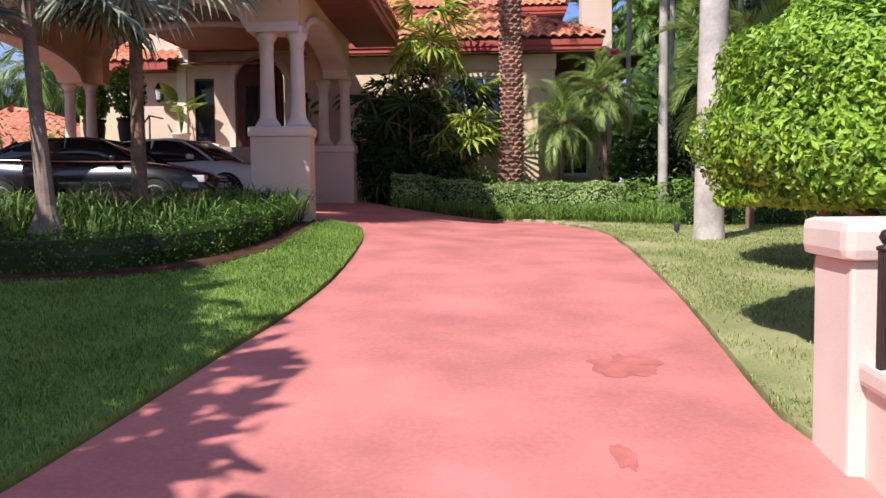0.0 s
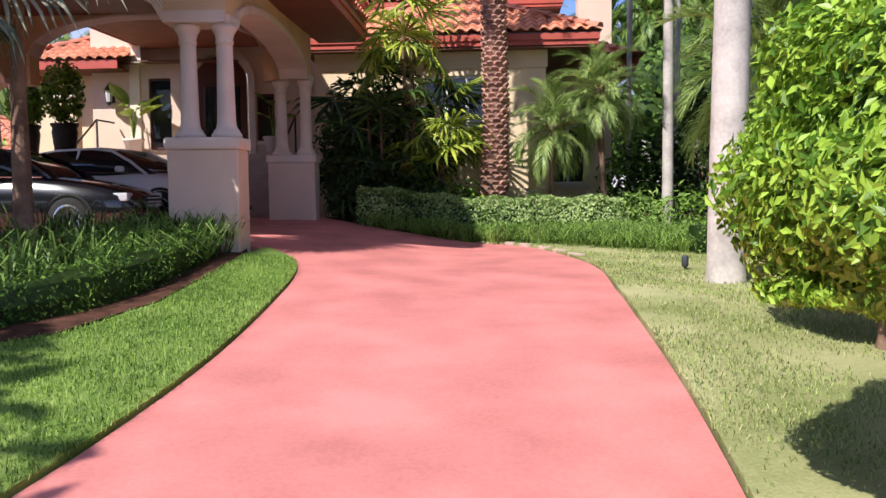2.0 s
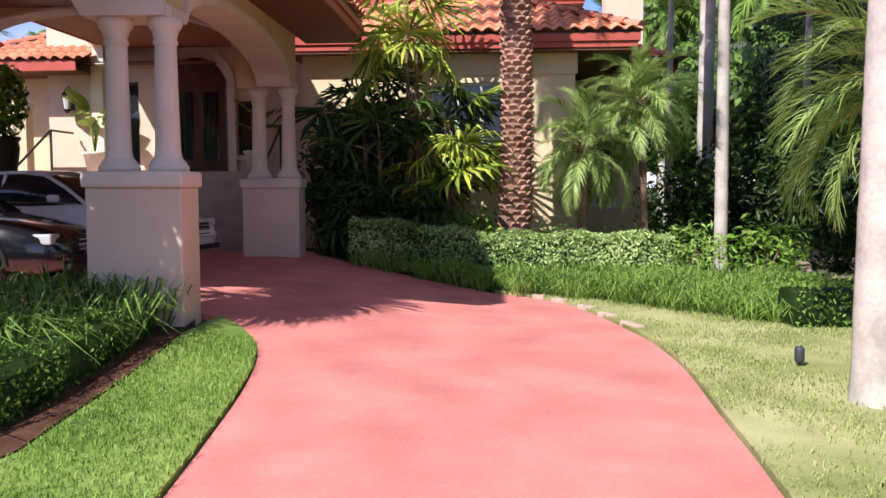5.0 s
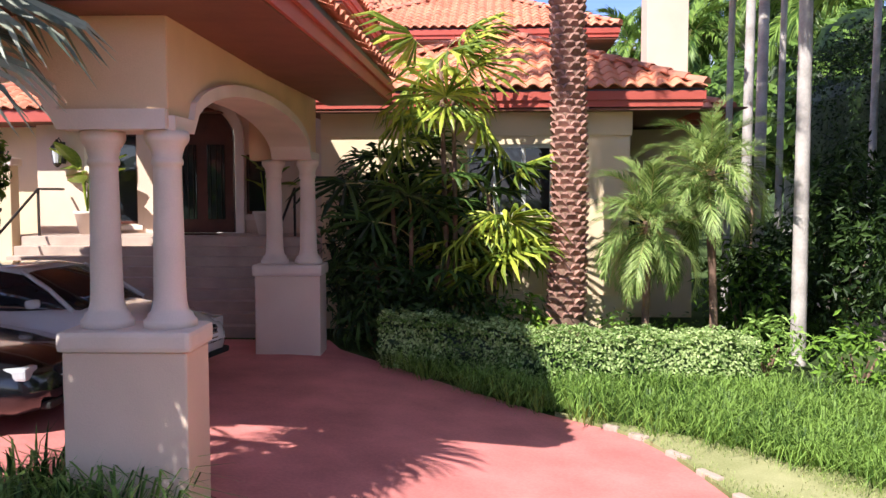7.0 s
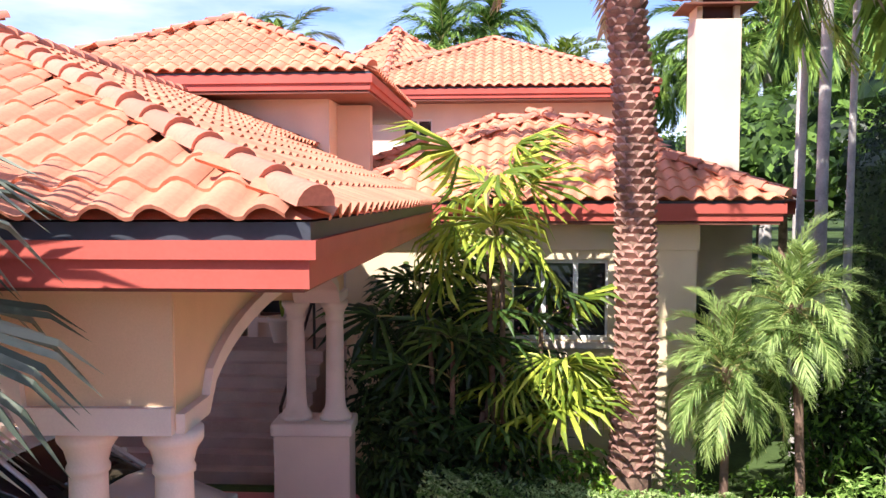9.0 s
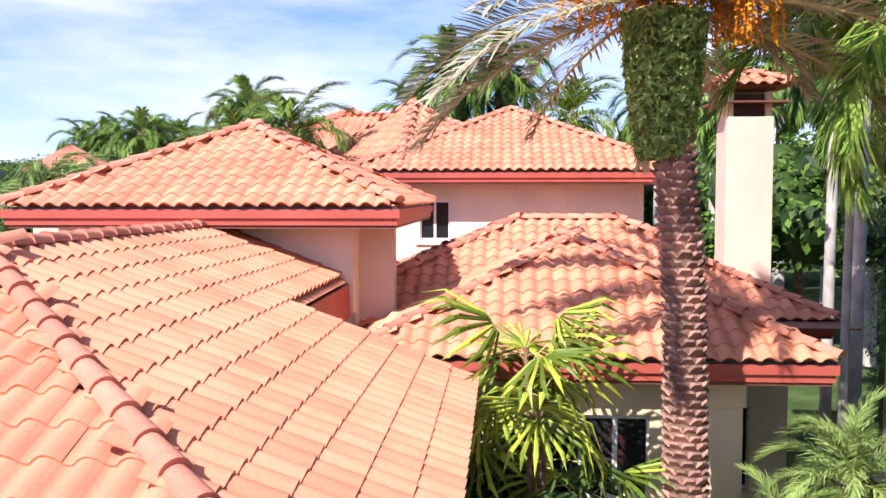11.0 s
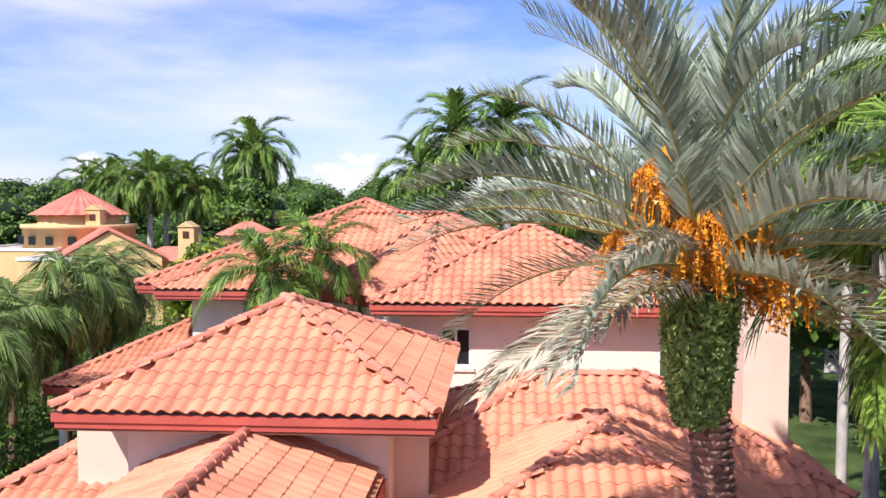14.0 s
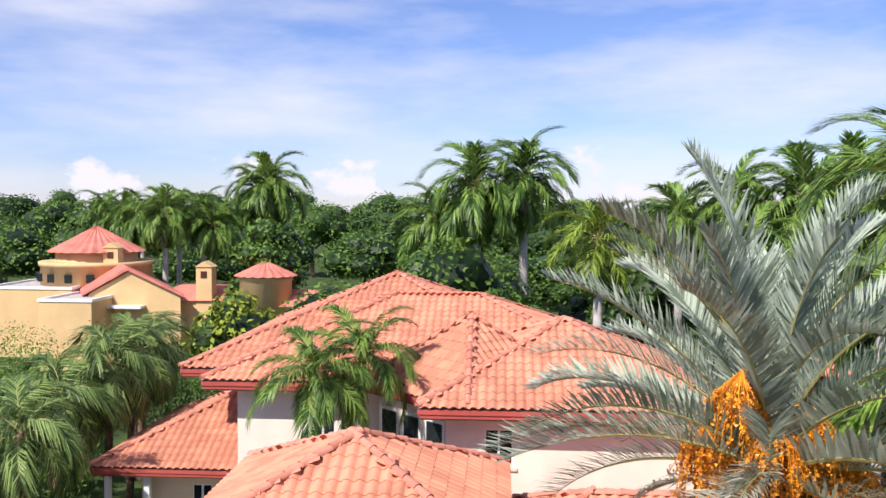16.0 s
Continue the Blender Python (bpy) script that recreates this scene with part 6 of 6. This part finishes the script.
def stain(x, y, rx, ry, seed):
    rs = random.Random(seed)
    pts = []
    for k in range(40):
        a = 2 * math.pi * k / 40
        r = 1 + 0.16 * math.sin(2 * a + seed) + 0.1 * math.sin(5 * a) + rs.uniform(-0.14, 0.14)
        pts.append((x + rx * r * math.cos(a), y + ry * r * math.sin(a)))
    bm = bmesh.new()
    c = bm.verts.new((x, y, float(ground(x, y)) + 0.003))
    vs = [bm.verts.new((px, py, float(ground(px, py)) + 0.003)) for px, py in pts]
    for a, b in zip(vs, vs[1:] + vs[:1]):
        bm.faces.new((c, a, b))
    tagged(part("stain", bm, M_STAIN, None), "darker red worn patch on the driveway paint", "stain", kind="structure")


M_STAIN = material("worn_drive_paint", (0.53, 0.165, 0.145), 0.75, 0.2, 7, 45, 0.25, spec=0.25)
stain(0.86, 5.65, 0.20, 0.30, 1)
stain(0.62, 4.1, 0.05, 0.18, 2)

# ---- neighbouring villa ----
M_OCHRE = material("ochre_stucco", (0.70, 0.47, 0.235), 0.85, 0.1, 0.6, 20, 0.15, spec=0.2)
M_FARTILE = material("far_roof_tile", (0.58, 0.20, 0.15), 0.8, 0.2, 1.0, 6, 0.4, spec=0.2)
villa = thing("neighbour_villa", (-38, 84, 1.0), "ochre villa with a domed tile tower and flat roofs", "house")


def cone_roof(parent, x, y, r, z0, z1, ribs=28):
    bm = bmesh.new()
    n = ribs * 2
    rings = []
    for u in (0, 0.35, 0.7, 0.97):
        rings.append([(x + (r * (1 - u) * (1 + (0.025 if i % 2 else -0.01))) * math.cos(2 * math.pi * i / n), y + (r * (1 - u) * (1 + (0.025 if i % 2 else -0.01))) * math.sin(2 * math.pi * i / n), z0 + (z1 - z0) * u + (0.06 if i % 2 else 0)) for i in range(n)])
    add_ring_tube(bm, rings)
    part("roof", bm, M_FARTILE, parent, "red clay tile cone roof")


smooth(part("drum", lathe(bmesh.new(), -38.8, 84, [(3.4, 1.0), (3.4, 9.7)], 40), M_OCHRE, villa))
smooth(part("parapet", lathe(bmesh.new(), -38.8, 84, [(4.6, 1.0), (4.6, 8.6), (4.75, 8.6), (4.75, 8.95), (4.6, 8.95)], 40), M_OCHRE, villa))
cone_roof(villa, -38.8, 84, 4.0, 9.75, 12.0)
for k in range(7):
    a = math.radians(200 + k * 22)
    wx, wy = -38.8 + 4.62 * math.cos(a), 84 + 4.62 * math.sin(a)
    part("window", box(wx - 0.3, wx + 0.3, wy - 0.12, wy + 0.12, 7.3, 8.0), M_PANE, villa)
for x0, x1, y0, y1, z in ((-45.5, -38.2, 78.0, 88.0, 6.9), (-38.0, -33.9, 72.5, 79.0, 6.5)):
    part("wall", box(x0, x1, y0, y1, 1.0, z, 0.05), M_OCHRE, villa)
    part("flat_roof", box(x0 + 0.2, x1 - 0.2, y0 + 0.2, y1 - 0.2, z, z + 0.06), M_GREYTRUNK, villa)
    for q in ((x0 - 0.08, x1 + 0.08, y0 - 0.08, y0 + 0.2), (x0 - 0.08, x0 + 0.2, y0 + 0.2, y1), (x1 - 0.2, x1 + 0.08, y0 + 0.2, y1)):
        part("coping", box(*q, z, z + 0.22), M_WHITE, villa)
    part("opening", box(x0 - 0.03, x0 + 0.3, y0 + 1.0, y0 + 2.6, 2.2, 5.2), M_PANE, villa)
gable = [(-35.8, 1.0), (-28.4, 1.0), (-28.4, 6.75), (-32.5, 8.6), (-35.8, 6.75)]
bm = bmesh.new()
add_ring_tube(bm, [[(x, 76.0, z) for x, z in gable], [(x - 5.5, 86.0, z) for x, z in gable]])
bmesh.ops.recalc_face_normals(bm, faces=bm.faces[:])
part("gable_wing", bm, M_OCHRE, villa)
lid = [(-36.2, 6.62), (-32.5, 8.68), (-28.0, 6.62), (-28.0, 6.85), (-32.5, 8.95), (-36.2, 6.85)]
bm = bmesh.new()
add_ring_tube(bm, [[(x, 75.7, z) for x, z in lid], [(x - 5.6, 86.2, z) for x, z in lid]])
bmesh.ops.recalc_face_normals(bm, faces=bm.faces[:])
part("roof", bm, M_FARTILE, villa, "red tile gable roof")
for x, y, z in ((-36.2, 81.5, 10.2), (-27.0, 78, 8.9)):
    st = part("chimney", box(x - 0.65, x + 0.65, y - 0.6, y + 0.6, 1.0, z, 0.05), M_OCHRE, villa)
    part("opening", box(x - 0.25, x + 0.25, y - 0.64, y - 0.58, z - 0.9, z - 0.35), M_WOOD, st)
    bm = bmesh.new()
    add_ring_tube(bm, [[(x - 0.72, y - 0.7, z), (x + 0.72, y - 0.7, z), (x, y - 0.7, z + 0.45)], [(x - 0.72, y + 0.7, z), (x + 0.72, y + 0.7, z), (x, y + 0.7, z + 0.45)]])
    bmesh.ops.recalc_face_normals(bm, faces=bm.faces[:])
    part("cap", bm, M_OCHRE, st)
smooth(part("tower", lathe(bmesh.new(), -21.6, 76, [(2.0, 1.0), (2.0, 8.0), (2.1, 8.05), (2.1, 8.4)], 32), M_OCHRE, villa))
cone_roof(villa, -21.6, 76, 2.4, 8.35, 9.5, 20)
bm = bmesh.new()
add_ring_tube(bm, [[(-21, 74.5, 6.1), (-15.5, 74.5, 6.1), (-15.5, 79.5, 6.1), (-21, 79.5, 6.1)], [(-20.4, 76.8, 7.2), (-17.5, 76.8, 7.2), (-17.5, 77.2, 7.2), (-20.4, 77.2, 7.2)]])
part("roof", bm, M_FARTILE, villa)
part("wall", box(-20.6, -15.9, 74.9, 79.2, 1.0, 6.05), M_OCHRE, villa)
part("wall", box(-31.5, -20.0, 77.5, 84, 1.0, 6.2), M_OCHRE, villa)
bm = bmesh.new()
add_ring_tube(bm, [[(-31.8, 77.2, 6.2), (-19.8, 77.2, 6.2), (-19.8, 84, 6.2), (-31.8, 84, 6.2)], [(-30, 80, 7.2), (-21.5, 80, 7.2), (-21.5, 81, 7.2), (-30, 81, 7.2)]])
part("roof", bm, M_FARTILE, villa)
part("canopy", box(-34.4, -31.2, 75.0, 75.98, 5.75, 5.95), M_WHITE, villa, "white flat canopy")
far = thing("far_villa", (-17, 178, 1.0), "distant white villa with a red tile roof", "house")
part("wall", box(-20, -12, 176, 182, 1.0, 10.2), M_WHITE, far)
bm = bmesh.new()
add_ring_tube(bm, [[(-20.6, 175.4, 10.2), (-11.4, 175.4, 10.2), (-11.4, 182.6, 10.2), (-20.6, 182.6, 10.2)], [(-18, 178.5, 11.6), (-14, 178.5, 11.6), (-14, 179.5, 11.6), (-18, 179.5, 11.6)]])
part("roof", bm, M_FARTILE, far)
part("chimney", box(-18.6, -17.4, 177, 178, 10.2, 12.6), M_WHITE, far)

# side path with a pale pillar
tagged(sheet("side_path", [(5.2, 19.4), (6.6, 18.6), (8.3, 27.5), (8.2, 33), (6.9, 33), (6.9, 27.5)], 0.0, M_STONE), label="pale paved path along the side of the house")
pil = thing("side_pillar", (7.6, 28.2, 0.95), "short pale stucco garden pillar beside the path", "pillar")
part("shaft", box(7.42, 7.78, 28.0, 28.36, 0.85, 1.75, 0.02), M_TRIM, pil)
part("cap", box(7.38, 7.82, 27.96, 28.4, 1.75, 1.87, 0.03), M_TRIM, pil)
